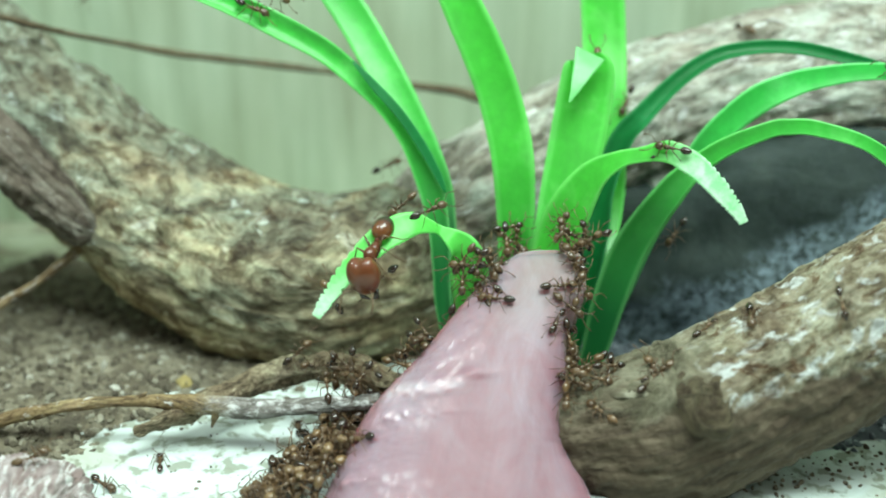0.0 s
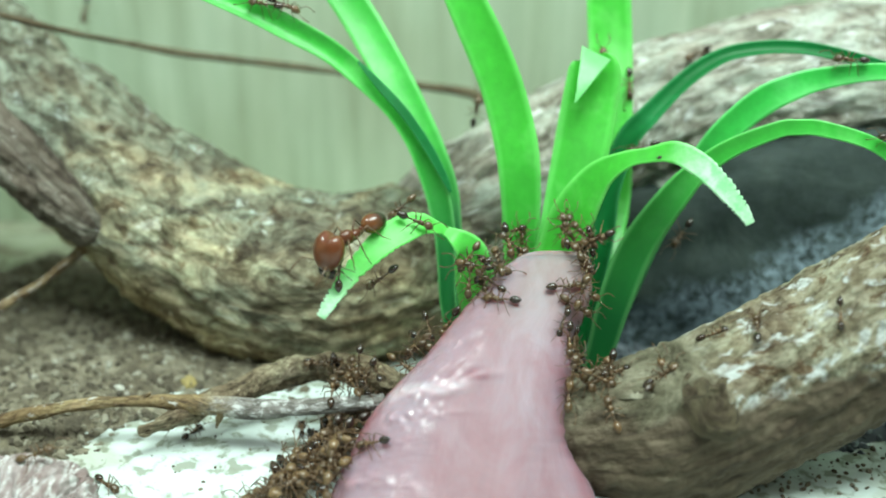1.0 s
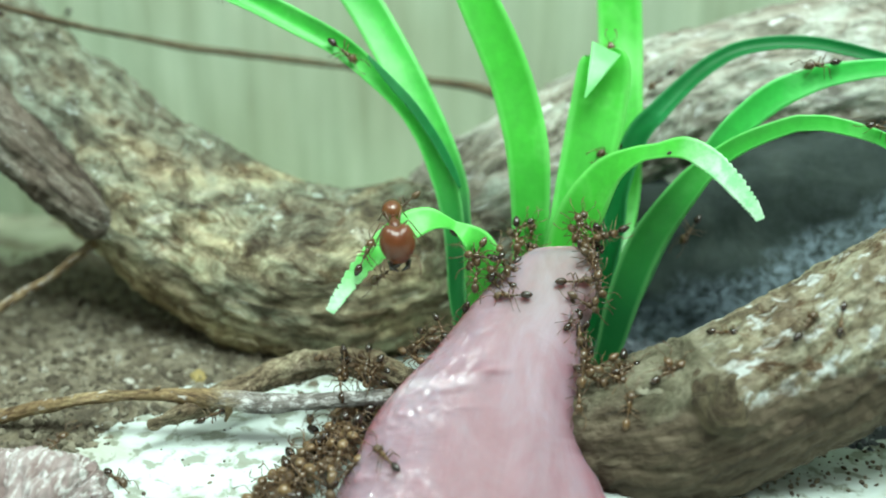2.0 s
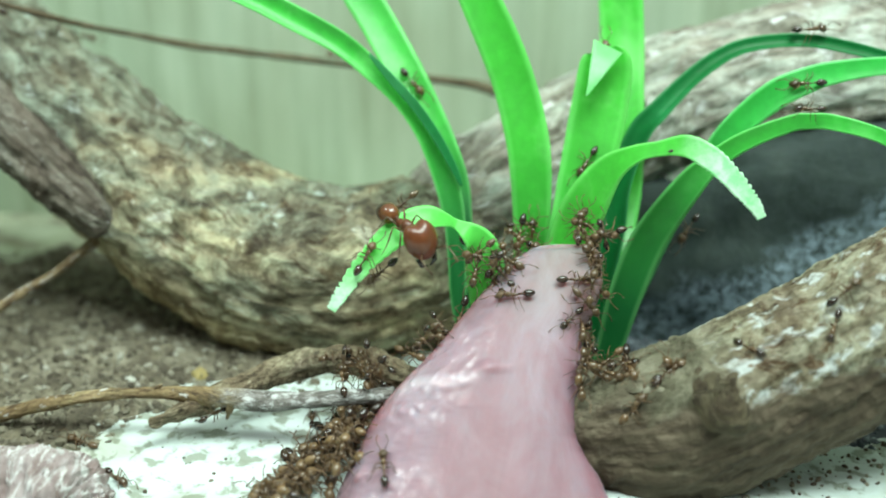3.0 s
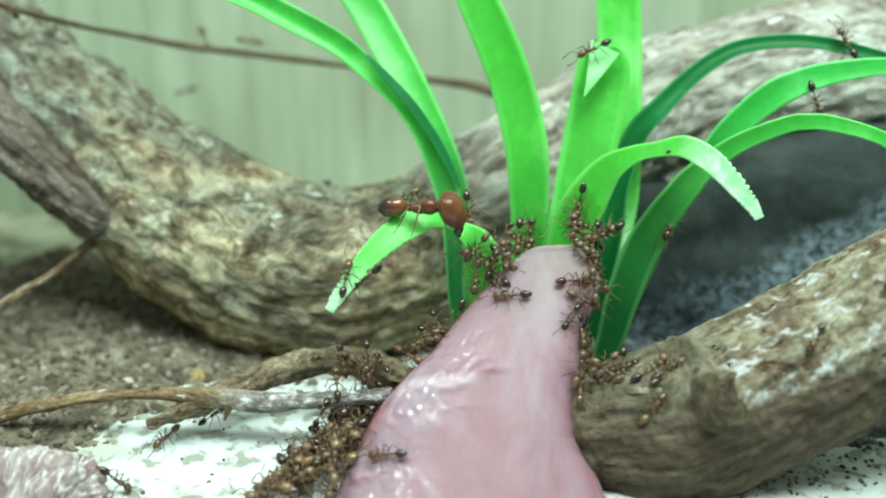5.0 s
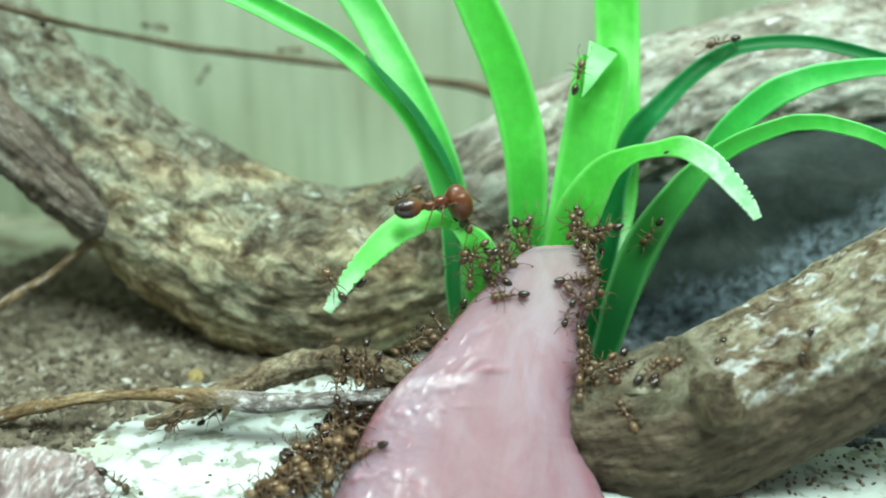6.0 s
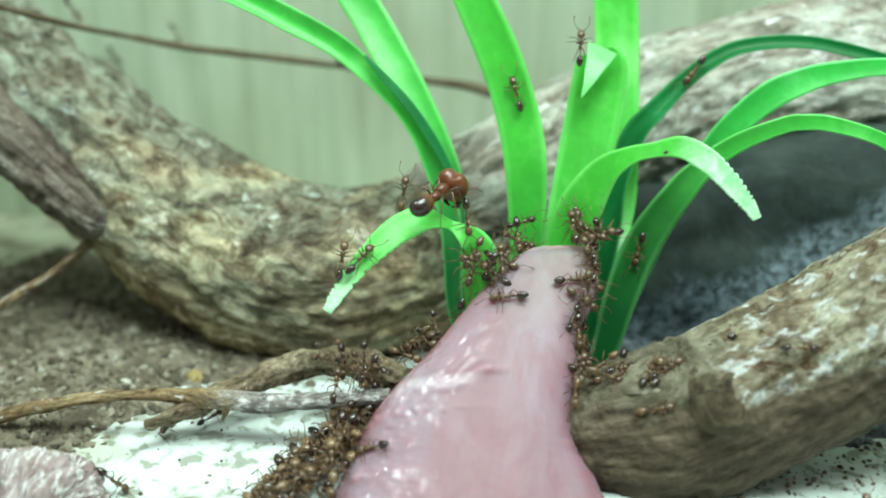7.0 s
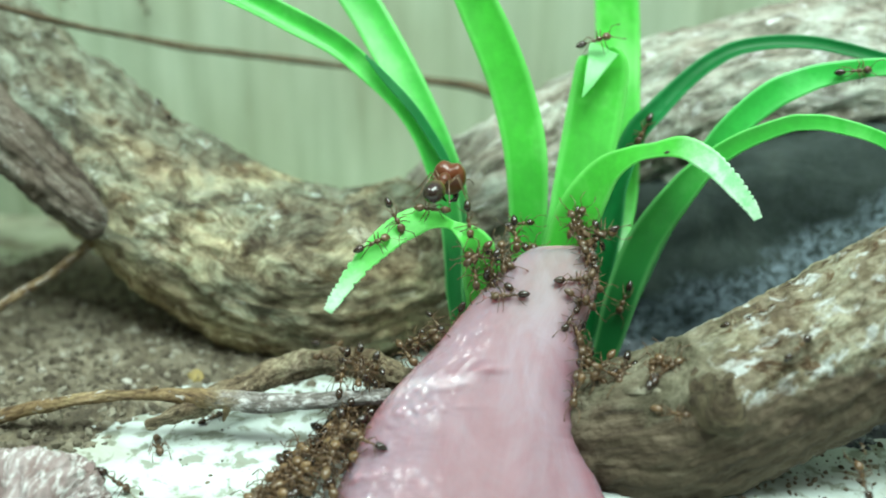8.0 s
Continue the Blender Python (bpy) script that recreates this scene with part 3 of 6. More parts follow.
under(branch("side_root", [(-37.43, 108.40, 11.58, 0.61), (-38.79, 107.02, 10.73, 0.54), (-41.73, 105.18, 8.60, 0.48), (-44.62, 103.61, 7.19, 0.47), (-49.05, 100.60, 4.79, 0.46)],
             TWIG_TAN, 60, 16, 0.12, 0.08, 3.0), driftwood)

front_log = tagged(empty("front_log", (17.50, 78.10, 0.00)), "pale tan driftwood branch with a dark ringed knot", "driftwood")
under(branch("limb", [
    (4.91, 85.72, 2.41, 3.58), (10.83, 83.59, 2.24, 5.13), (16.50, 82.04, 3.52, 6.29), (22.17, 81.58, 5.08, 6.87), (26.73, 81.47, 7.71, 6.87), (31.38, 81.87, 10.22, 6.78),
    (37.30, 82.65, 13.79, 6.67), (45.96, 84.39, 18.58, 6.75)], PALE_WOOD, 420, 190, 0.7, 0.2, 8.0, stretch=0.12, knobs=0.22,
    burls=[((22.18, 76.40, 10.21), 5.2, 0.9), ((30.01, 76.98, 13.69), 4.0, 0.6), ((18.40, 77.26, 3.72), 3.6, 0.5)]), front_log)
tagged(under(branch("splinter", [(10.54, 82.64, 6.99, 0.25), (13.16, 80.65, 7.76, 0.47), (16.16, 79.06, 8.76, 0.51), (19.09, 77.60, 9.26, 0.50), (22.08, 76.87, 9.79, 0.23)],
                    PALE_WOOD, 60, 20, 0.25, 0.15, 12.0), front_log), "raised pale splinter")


def knot(at, face, radius, rise):
    """Ringed stub of a lost twig on the wood."""
    n, rings = 40, 26
    z = Vector(face).normalized()
    x = z.cross(Vector((0, 0, 1))).normalized()
    y = z.cross(x)
    verts, uvs, faces = [], [], []
    for i in range(rings + 1):
        q = i / rings
        h = rise * (1 - q ** 1.3) - 1.1 * q ** 5 + 0.07 * math.cos(q * 27 + 2.0 * noise.noise(Vector((q, 2.0, 5.0)))) * (1 - 0.4 * q) - (0.3 * rise * math.exp(-(q / 0.16) ** 2))
        for j in range(n):
            a = 2 * math.pi * j / n
            r = radius * q * (1 + 0.55 * noise.noise(Vector((math.cos(a) * 1.3, math.sin(a) * 1.3, q))))
            k = h + 0.25 * noise.noise(Vector((math.cos(a) * q * 3, math.sin(a) * q * 3, 4.0)))
            verts.append((Vector(at) + x * r * math.cos(a) + y * r * math.sin(a) * 1.15 + z * k) * MM)
            uvs.append((j / n * 16, q * 5))
    for i in range(rings):
        for j in range(n):
            faces.append((i * n + j, (i + 1) * n + j, (i + 1) * n + (j + 1) % n, i * n + (j + 1) % n))
    return mesh_object("knot", verts, faces, KNOT_WOOD, None, uvs)


KNOT_WOOD = wood_material("ringed_knot", (0.028, 0.020, 0.012), (0.070, 0.055, 0.034), (0.112, 0.092, 0.060), (0.175, 0.152, 0.108), 0.25, 0.64, 1.2, 0.4)
tagged(under(knot((21.95, 75.42, 10.42), (0.05, -0.74, 0.66), 2.8, 0.75), front_log), "dark ringed heart of the knot")

hanging_root = branch("hanging_root", [
    (-51.58, 115.44, 36.77, 0.33), (-46.42, 116.88, 34.88, 0.30), (-43.27, 119.52, 33.37, 0.31), (-40.22, 123.22, 31.84, 0.32), (-31.18, 130.55, 28.58, 0.36), (-19.96, 133.08, 26.76, 0.37), (-10.19, 133.64, 25.39, 0.40), (-3.12, 133.21, 24.19, 0.46), (3.26, 132.89, 23.33, 0.53), (7.97, 128.41, 22.71, 0.48)],
    ROOT_WOOD, 200, 12, 0.12, 0.1, 1.0)
tagged(hanging_root, "thin dark brown root stretched above the log", "root")

fuzzy_twig = tagged(empty("fuzzy_twig", (-25.55, 88.14, 0.00)), "short fuzzy brown twig lying on the floor", "twig")
under(branch("stem", [(-26.48, 83.74, 2.81, 0.1), (-26.1, 83.87, 2.9, 0.4), (-25.29, 84.3, 3.06, 0.71), (-23.64, 85.32, 3.31, 1.02), (-21.38, 86.86, 3.69, 1.13), (-19.05, 88.6, 4.0, 1.15), (-15.16, 90.99, 4.73, 1.12), (-11.48, 91.73, 5.26, 1.07), (-7.69, 91.19, 5.24, 1.17), (-3.35, 88.9, 4.81, 1.26)],
    TWIG_BROWN, 200, 36, 0.45, 0.26, 6.0, stretch=0.2, knobs=0.12), fuzzy_twig)


def bark_fibres(rows, count, seed):
    """Short loose hairs of bark standing off a twig."""
    rng = random.Random(seed)
    c = spline(rows, 200)
    verts, faces = [], []
    for _ in range(count):
        i = rng.randrange(10, 198)
        p, r = Vector(c[i][:3]), c[i][3]
        t = (Vector(c[i + 1][:3]) - p).normalized()
        o = Vector((rng.gauss(0, 1), rng.gauss(0, 1), rng.gauss(0.3, 1)))
        o = (o - t * o.dot(t)).normalized()
        root = p + o * r * 0.95
        tip = root + (o * rng.uniform(0.2, 0.7) + t * rng.uniform(-0.6, 0.6)) * rng.uniform(0.4, 0.9)
        s = t.cross(o) * 0.035
        k = len(verts)
        verts += [(root + s) * MM, (root - s) * MM, (root + o * 0.05 + t * 0.05) * MM, tip * MM]
        faces += [(k, k + 1, k + 3), (k + 1, k + 2, k + 3), (k + 2, k, k + 3)]
    return mesh_object("bark_fibres", verts, faces, TWIG_BROWN, None, [(v[0] * 1000, v[2] * 1000) for v in verts])


tagged(under(bark_fibres([(-24.93, 84.55, 3.07, 0.76), (-22.24, 86.22, 3.29, 0.99), (-19.04, 88.61, 4.00, 1.10), (-15.15, 91.00, 4.73, 1.13), (-11.48, 91.73, 5.26, 1.13), (-7.68, 91.19, 5.23, 1.22)], 460, 3), fuzzy_twig), "loose bark hairs", kind="stuff")
long_twig = tagged(empty("long_twig", (-37.22, 91.40, 0.00)), "long bent tan twig with a grey speckled end", "twig")
under(branch("stem", [
    (-46.81, 86.30, 0.57, 0.67), (-40.39, 86.41, 2.32, 0.66), (-35.05, 86.35, 3.63, 0.61), (-29.93, 86.61, 4.35, 0.61), (-24.68, 86.18, 4.63, 0.61), (-19.48, 85.56, 4.39, 0.74), (-15.34, 85.03, 4.39, 0.74), (-11.24, 84.65, 4.82, 0.65), (-4.67, 83.93, 5.76, 0.60)],
    TWIG_LONG, 180, 24, 0.25, 0.12, 9.0), long_twig)
under(branch("side_shoot", [(-19.29, 85.08, 4.25, 0.51), (-19.62, 85.34, 3.20, 0.25), (-20.03, 86.00, 2.09, 0.10)], TWIG_TAN, 20, 10, 0.05, 0.05, 2.0), long_twig)
under(branch("side_shoot", [(-27.00, 86.27, 4.59, 0.31), (-26.18, 86.25, 5.11, 0.18), (-25.67, 86.35, 5.40, 0.05)], TWIG_TAN, 20, 10, 0.05, 0.05, 4.0), long_twig)

bark_chip = tagged(empty("bark_chip", (-34.15, 76.82, 0.00)), "pinkish grey flaky bark chip on the floor", "bark")
under(branch("slab", [(-43.08, 77.11, -1.76, 3.34), (-39.18, 76.63, -0.33, 3.87), (-35.01, 76.0, 0.8, 3.97), (-31.72, 75.47, 1.37, 3.52), (-29.8, 75.05, 0.79, 2.59), (-28.27, 74.55, -0.55, 1.39)], CHIP_WOOD, 260, 120, 1.5, 0.0, 4.0, knobs=0.2, hoops=0.3), bark_chip)


def hollow(at_mm, size):
    """Dark brown hollow in the chip: a dished plug with an uneven rim."""
    bm = bmesh.new()
    bmesh.ops.create_icosphere(bm, subdivisions=3, radius=1)
    for v in bm.verts:
        d = v.co.normalized()
        k = 1 + 0.3 * noise.fractal(d * 1.5 + Vector((3, 0, 0)), 0.9, 2.1, 3)
        v.co = Vector((d.x * size * k, d.y * size * 0.5 * k, d.z * size * 0.8 * k)) * MM
    ob = part("hollow", bm, HOLLOW, None, "dark brown hollow in the bark")
    ob.location = [v * MM for v in at_mm]
    return ob


HOLLOW = wood_material("dark_hollow", (0.02, 0.013, 0.008), (0.06, 0.04, 0.024), (0.11, 0.08, 0.05), (0.05, 0.03, 0.02))
under(hollow((-33.49, 73.20, 2.62), 1.0), bark_chip)


def dark_rock():
    bm = bmesh.new()
    bmesh.ops.create_icosphere(bm, subdivisions=5, radius=1)
    for v in bm.verts:
        d = v.co.normalized()
        k = 1 + 0.22 * noise.fractal(d * 1.7 + Vector((4, 1, 2)), 0.9, 2.1, 5)
        v.co = Vector((d.x * 34 * k, d.y * 9 * k, d.z * 17 * k)) * MM
    m, n, l, b = material("dark_slate", 0.9)
    xyz = coords(n)
    a = noise_tex(n, l, stretched(n, l, xyz, (120, 120, 130)), 1.0, 6, 0.6, 0.3)
    w = noise_tex(n, l, stretched(n, l, xyz, (760, 760, 820)), 1.0, 6, 0.72, 0.5)
    # pale bluish crust in a band that slants along the rock's foot
    sep = n.new("ShaderNodeSeparateXYZ")
    l.new(xyz, sep.inputs[0])
    slant = n.new("ShaderNodeMath")
    slant.operation, slant.inputs[1].default_value = "MULTIPLY_ADD", -0.42
    l.new(sep.outputs[0], slant.inputs[0])
    l.new(sep.outputs[2], slant.inputs[2])
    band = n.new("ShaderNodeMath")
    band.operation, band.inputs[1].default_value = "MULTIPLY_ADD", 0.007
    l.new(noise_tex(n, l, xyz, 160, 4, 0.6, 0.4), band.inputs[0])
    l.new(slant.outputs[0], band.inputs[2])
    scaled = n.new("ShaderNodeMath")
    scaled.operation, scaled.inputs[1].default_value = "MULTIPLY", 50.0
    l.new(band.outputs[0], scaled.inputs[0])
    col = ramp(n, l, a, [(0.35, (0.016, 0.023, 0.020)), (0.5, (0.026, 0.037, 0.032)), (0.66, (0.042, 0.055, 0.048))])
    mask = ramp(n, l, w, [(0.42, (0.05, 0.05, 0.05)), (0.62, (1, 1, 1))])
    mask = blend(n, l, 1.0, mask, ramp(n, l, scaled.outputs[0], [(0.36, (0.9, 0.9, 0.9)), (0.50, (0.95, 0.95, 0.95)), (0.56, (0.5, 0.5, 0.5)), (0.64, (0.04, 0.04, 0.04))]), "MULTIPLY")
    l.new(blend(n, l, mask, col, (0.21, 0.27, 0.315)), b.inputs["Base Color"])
    b.inputs["Specular IOR Level"].default_value = 0.15
    bump(n, l, a, b, 0.8, 0.001)
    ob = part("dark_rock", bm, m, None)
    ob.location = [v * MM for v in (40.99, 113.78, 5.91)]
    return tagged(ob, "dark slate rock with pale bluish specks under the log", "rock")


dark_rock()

# ---- meat ----
def meat_piece():
    rows = [(10.62, 92.04, 16.34, 2.20), (10.55, 91.93, 16.00, 3.15), (9.63, 90.97, 14.86, 4.32), (8.66, 89.77, 13.02, 5.23), (7.33, 88.51, 11.33, 5.70), (6.02, 87.27, 9.67, 6.02), (4.98, 86.04, 8.03, 6.89),
            (3.53, 84.11, 5.67, 8.21), (2.51, 82.21, 3.36, 9.06), (2.05, 80.92, 1.88, 9.53), (1.55, 79.65, 0.42, 9.94), (0.96, 78.26, -1.05, 10.38), (0.19, 75.71, -3.67, 11.16), (-0.19, 72.85, -7.14, 10.51)]
    thick = [1.4, 2.0, 2.6, 3.2, 3.7, 4.1, 4.5, 5.0, 5.4, 5.7, 6.0, 6.3, 6.8, 6.0]
    flare = [0, 0, 0, 0, 0, 0, 0, 0, 0, 0.05, 1.1, 2.2, 3.0, 3.4]
    c = spline([(*r, t, f) for r, t, f in zip(rows, thick, flare)], 260)
    even = [1, 2, 4]
    for _ in range(300):
        c[28:-1, even] = 0.25 * c[27:-2, even] + 0.5 * c[28:-1, even] + 0.25 * c[29:, even]
    n = 176
    nor = np.array((0, -0.77, 0.64))
    verts, uvs, faces = [], [], []
    for i, (x, y, z, w, t, spread) in enumerate(c):
        u = i / (len(c) - 1)
        for j in range(n + 1):
            a = 2 * math.pi * (j % n) / n
            ca, sa = math.cos(a), math.sin(a)
            ex = math.copysign(abs(ca) ** (0.62 if ca > 0 else 0.9), ca)
            ey = math.copysign(abs(sa) ** 0.62, sa)
            q = Vector((ex * 2.2, u * 2.6, ey * 0.8))
            bulge = 0.06 * noise.fractal(q, 1.0, 2.0, 3) * min(1, u * 6 + 0.2)
            fold = max(0.0, -ex - 0.15) * max(0.0, ey) * min(1, max(0, u * 4 - 0.6))
            v = j / n
            wrinkle = 0.22 * noise.fractal(Vector((ex * 5 + u * 9, u * 16, 2.0)), 1.0, 2.1, 4)
            ripple = noise.noise(Vector((ex * 13 + u * 20, u * 60 - ex * 14, 9.0)))
            bulge += fold * (wrinkle + 0.34 * ripple * abs(ripple))
            # the membrane's rolled edge, a second fold below it, its knobbly end, and a swelling near the base
            edge = u - 0.15 * v - 0.488 + 0.012 * noise.noise(Vector((v * 30, 1.0, 3.0)))
            reach = max(0.0, min(1.0, (v - 0.24) / 0.05, (0.47 - v) / 0.04))
            bulge += reach * (0.20 * math.exp(-(edge / 0.018) ** 2) * (0.8 + ripple) + 0.16 * math.exp(-((edge - 0.055 - 0.1 * (0.4 - v)) / 0.014) ** 2) * (0.5 + ripple))
            bulge += 0.30 * math.exp(-((u - 0.505) / 0.014) ** 2 - ((v - 0.262) / 0.016) ** 2)
            bulge += 0.55 * math.exp(-((u - 0.80) / 0.022) ** 2 - ((v - 0.405) / 0.020) ** 2)
            ragged = 0.09 * noise.noise(Vector((u * 45, ex * 2, 5.0))) + 0.10 * noise.noise(Vector((u * 14, ex * 2, 8.0)))
            out = max(0.0, (ex - 0.66) / 0.34)
            pt = np.array((x + ex * (w + ragged) + spread * out * out * (3 - 2 * out), y, z)) + nor * (ey * t + bulge * (1 if ey > 0 else 0))
            verts.append(pt * MM)
            uvs.append((u, j / n))
    m, cut = n + 1, 26
    thing = tagged(empty("raw_meat", (3, 78, 0)), "wet piece of raw pink meat with a pale fatty tip", "meat")
    for name, first, last, end in (("fat_tip", 0, cut, 0), ("flesh", cut, len(c) - 1, len(c) - 1)):
        faces = [(i * m + j, (i + 1) * m + j, (i + 1) * m + j + 1, i * m + j + 1) for i in range(last - first) for j in range(n)]
        own, own_uv = verts[first * m:(last + 1) * m], uvs[first * m:(last + 1) * m]
        own.append(c[end][:3] * MM)
        own_uv.append((end / (len(c) - 1), 0.5))
        faces += [((end - first) * m + j, (end - first) * m + j + 1, len(own) - 1) for j in range(n)]
        under(outward(mesh_object(name, own, faces, MEAT, None, own_uv)), thing)
    return thing


raw_meat = meat_piece()

# ---- plastic plant ----
plant = tagged(empty("plastic_plant", (9.42, 96.07, 0.00)), "bright green plastic plant with arching strap leaves", "plant")
TO_EYE = (0, -0.94, 0.34)


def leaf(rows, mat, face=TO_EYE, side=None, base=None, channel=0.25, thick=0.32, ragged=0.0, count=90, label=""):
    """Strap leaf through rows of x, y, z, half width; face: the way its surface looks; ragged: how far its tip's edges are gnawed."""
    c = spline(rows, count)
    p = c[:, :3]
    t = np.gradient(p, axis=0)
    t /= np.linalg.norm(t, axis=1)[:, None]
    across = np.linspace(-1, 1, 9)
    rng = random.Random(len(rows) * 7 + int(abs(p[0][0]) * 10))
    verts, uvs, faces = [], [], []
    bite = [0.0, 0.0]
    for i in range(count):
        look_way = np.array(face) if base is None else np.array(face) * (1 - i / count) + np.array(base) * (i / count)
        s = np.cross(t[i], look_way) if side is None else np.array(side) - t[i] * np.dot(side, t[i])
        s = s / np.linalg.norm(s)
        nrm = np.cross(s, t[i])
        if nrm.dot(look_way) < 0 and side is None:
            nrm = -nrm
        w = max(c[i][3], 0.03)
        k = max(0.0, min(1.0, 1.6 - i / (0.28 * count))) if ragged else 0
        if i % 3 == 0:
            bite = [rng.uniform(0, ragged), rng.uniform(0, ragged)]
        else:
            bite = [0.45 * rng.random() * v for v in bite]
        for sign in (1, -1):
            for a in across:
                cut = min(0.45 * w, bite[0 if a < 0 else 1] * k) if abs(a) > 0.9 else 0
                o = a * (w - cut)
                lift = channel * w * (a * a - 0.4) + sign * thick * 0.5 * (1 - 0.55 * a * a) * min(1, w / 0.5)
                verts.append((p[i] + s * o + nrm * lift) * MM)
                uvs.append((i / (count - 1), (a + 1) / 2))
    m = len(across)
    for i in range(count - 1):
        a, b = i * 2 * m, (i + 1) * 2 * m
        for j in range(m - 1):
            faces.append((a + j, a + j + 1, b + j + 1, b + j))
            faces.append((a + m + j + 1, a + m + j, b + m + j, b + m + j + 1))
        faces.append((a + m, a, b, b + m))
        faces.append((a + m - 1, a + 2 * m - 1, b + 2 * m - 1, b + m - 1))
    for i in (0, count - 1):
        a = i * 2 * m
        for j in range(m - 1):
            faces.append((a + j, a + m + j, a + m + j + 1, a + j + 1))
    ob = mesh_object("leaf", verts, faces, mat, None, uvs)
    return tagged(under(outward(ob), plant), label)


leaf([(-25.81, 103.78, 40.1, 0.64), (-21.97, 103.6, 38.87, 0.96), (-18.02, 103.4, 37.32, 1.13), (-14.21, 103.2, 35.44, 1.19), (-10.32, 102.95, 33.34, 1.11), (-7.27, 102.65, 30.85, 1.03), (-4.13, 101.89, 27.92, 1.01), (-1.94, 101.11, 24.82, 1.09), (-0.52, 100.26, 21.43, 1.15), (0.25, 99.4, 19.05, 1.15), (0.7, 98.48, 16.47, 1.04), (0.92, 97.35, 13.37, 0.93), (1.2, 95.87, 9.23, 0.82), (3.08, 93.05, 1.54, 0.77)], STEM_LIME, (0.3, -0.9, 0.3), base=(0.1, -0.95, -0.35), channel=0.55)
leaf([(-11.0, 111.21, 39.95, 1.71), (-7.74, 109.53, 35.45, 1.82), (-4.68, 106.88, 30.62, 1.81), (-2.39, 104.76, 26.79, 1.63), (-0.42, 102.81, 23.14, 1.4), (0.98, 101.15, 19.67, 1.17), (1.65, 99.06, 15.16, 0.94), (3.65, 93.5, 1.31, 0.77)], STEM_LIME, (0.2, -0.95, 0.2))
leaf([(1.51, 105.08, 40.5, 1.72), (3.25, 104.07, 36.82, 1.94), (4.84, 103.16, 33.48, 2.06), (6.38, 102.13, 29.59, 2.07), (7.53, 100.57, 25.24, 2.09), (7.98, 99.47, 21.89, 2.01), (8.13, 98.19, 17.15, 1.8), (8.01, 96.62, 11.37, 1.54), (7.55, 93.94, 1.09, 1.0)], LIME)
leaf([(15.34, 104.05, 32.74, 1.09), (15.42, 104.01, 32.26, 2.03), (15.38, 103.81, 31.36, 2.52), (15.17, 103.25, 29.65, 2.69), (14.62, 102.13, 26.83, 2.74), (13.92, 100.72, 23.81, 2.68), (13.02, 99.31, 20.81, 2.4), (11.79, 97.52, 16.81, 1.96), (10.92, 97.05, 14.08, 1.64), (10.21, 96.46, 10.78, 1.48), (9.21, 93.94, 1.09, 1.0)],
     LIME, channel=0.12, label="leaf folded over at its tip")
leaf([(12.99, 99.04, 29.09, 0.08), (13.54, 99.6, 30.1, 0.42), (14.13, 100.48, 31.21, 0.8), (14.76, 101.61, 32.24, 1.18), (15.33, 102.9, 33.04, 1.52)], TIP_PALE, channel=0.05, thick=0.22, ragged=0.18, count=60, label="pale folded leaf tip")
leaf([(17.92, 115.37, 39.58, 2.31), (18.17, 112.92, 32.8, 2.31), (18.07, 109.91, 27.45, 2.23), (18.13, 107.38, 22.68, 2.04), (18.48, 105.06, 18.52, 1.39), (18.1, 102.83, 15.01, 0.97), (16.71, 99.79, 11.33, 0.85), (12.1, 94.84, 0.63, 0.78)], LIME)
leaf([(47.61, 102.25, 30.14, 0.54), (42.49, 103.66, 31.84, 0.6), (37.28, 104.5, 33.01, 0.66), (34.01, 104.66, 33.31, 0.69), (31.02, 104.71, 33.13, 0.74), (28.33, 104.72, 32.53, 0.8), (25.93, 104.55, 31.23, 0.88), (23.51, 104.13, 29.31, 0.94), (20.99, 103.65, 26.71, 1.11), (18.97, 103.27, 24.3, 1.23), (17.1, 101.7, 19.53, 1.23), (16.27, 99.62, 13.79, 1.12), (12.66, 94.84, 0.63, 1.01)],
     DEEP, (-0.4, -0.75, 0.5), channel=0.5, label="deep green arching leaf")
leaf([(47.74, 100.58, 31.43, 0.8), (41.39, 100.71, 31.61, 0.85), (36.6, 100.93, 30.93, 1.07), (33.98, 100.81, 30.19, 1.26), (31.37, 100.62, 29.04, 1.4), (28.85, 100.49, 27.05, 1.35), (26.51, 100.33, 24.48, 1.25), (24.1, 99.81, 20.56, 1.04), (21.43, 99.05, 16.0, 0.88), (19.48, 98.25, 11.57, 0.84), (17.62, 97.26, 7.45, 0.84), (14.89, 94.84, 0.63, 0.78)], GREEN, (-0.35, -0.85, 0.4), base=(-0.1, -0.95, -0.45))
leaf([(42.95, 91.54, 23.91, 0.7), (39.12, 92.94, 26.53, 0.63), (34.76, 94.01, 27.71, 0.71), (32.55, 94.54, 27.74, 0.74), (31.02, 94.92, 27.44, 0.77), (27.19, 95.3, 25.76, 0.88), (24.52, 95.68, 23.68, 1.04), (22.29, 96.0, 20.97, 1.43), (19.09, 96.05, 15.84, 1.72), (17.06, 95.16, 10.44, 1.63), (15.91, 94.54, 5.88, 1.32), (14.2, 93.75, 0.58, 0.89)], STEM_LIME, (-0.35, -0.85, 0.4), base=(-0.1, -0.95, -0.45))
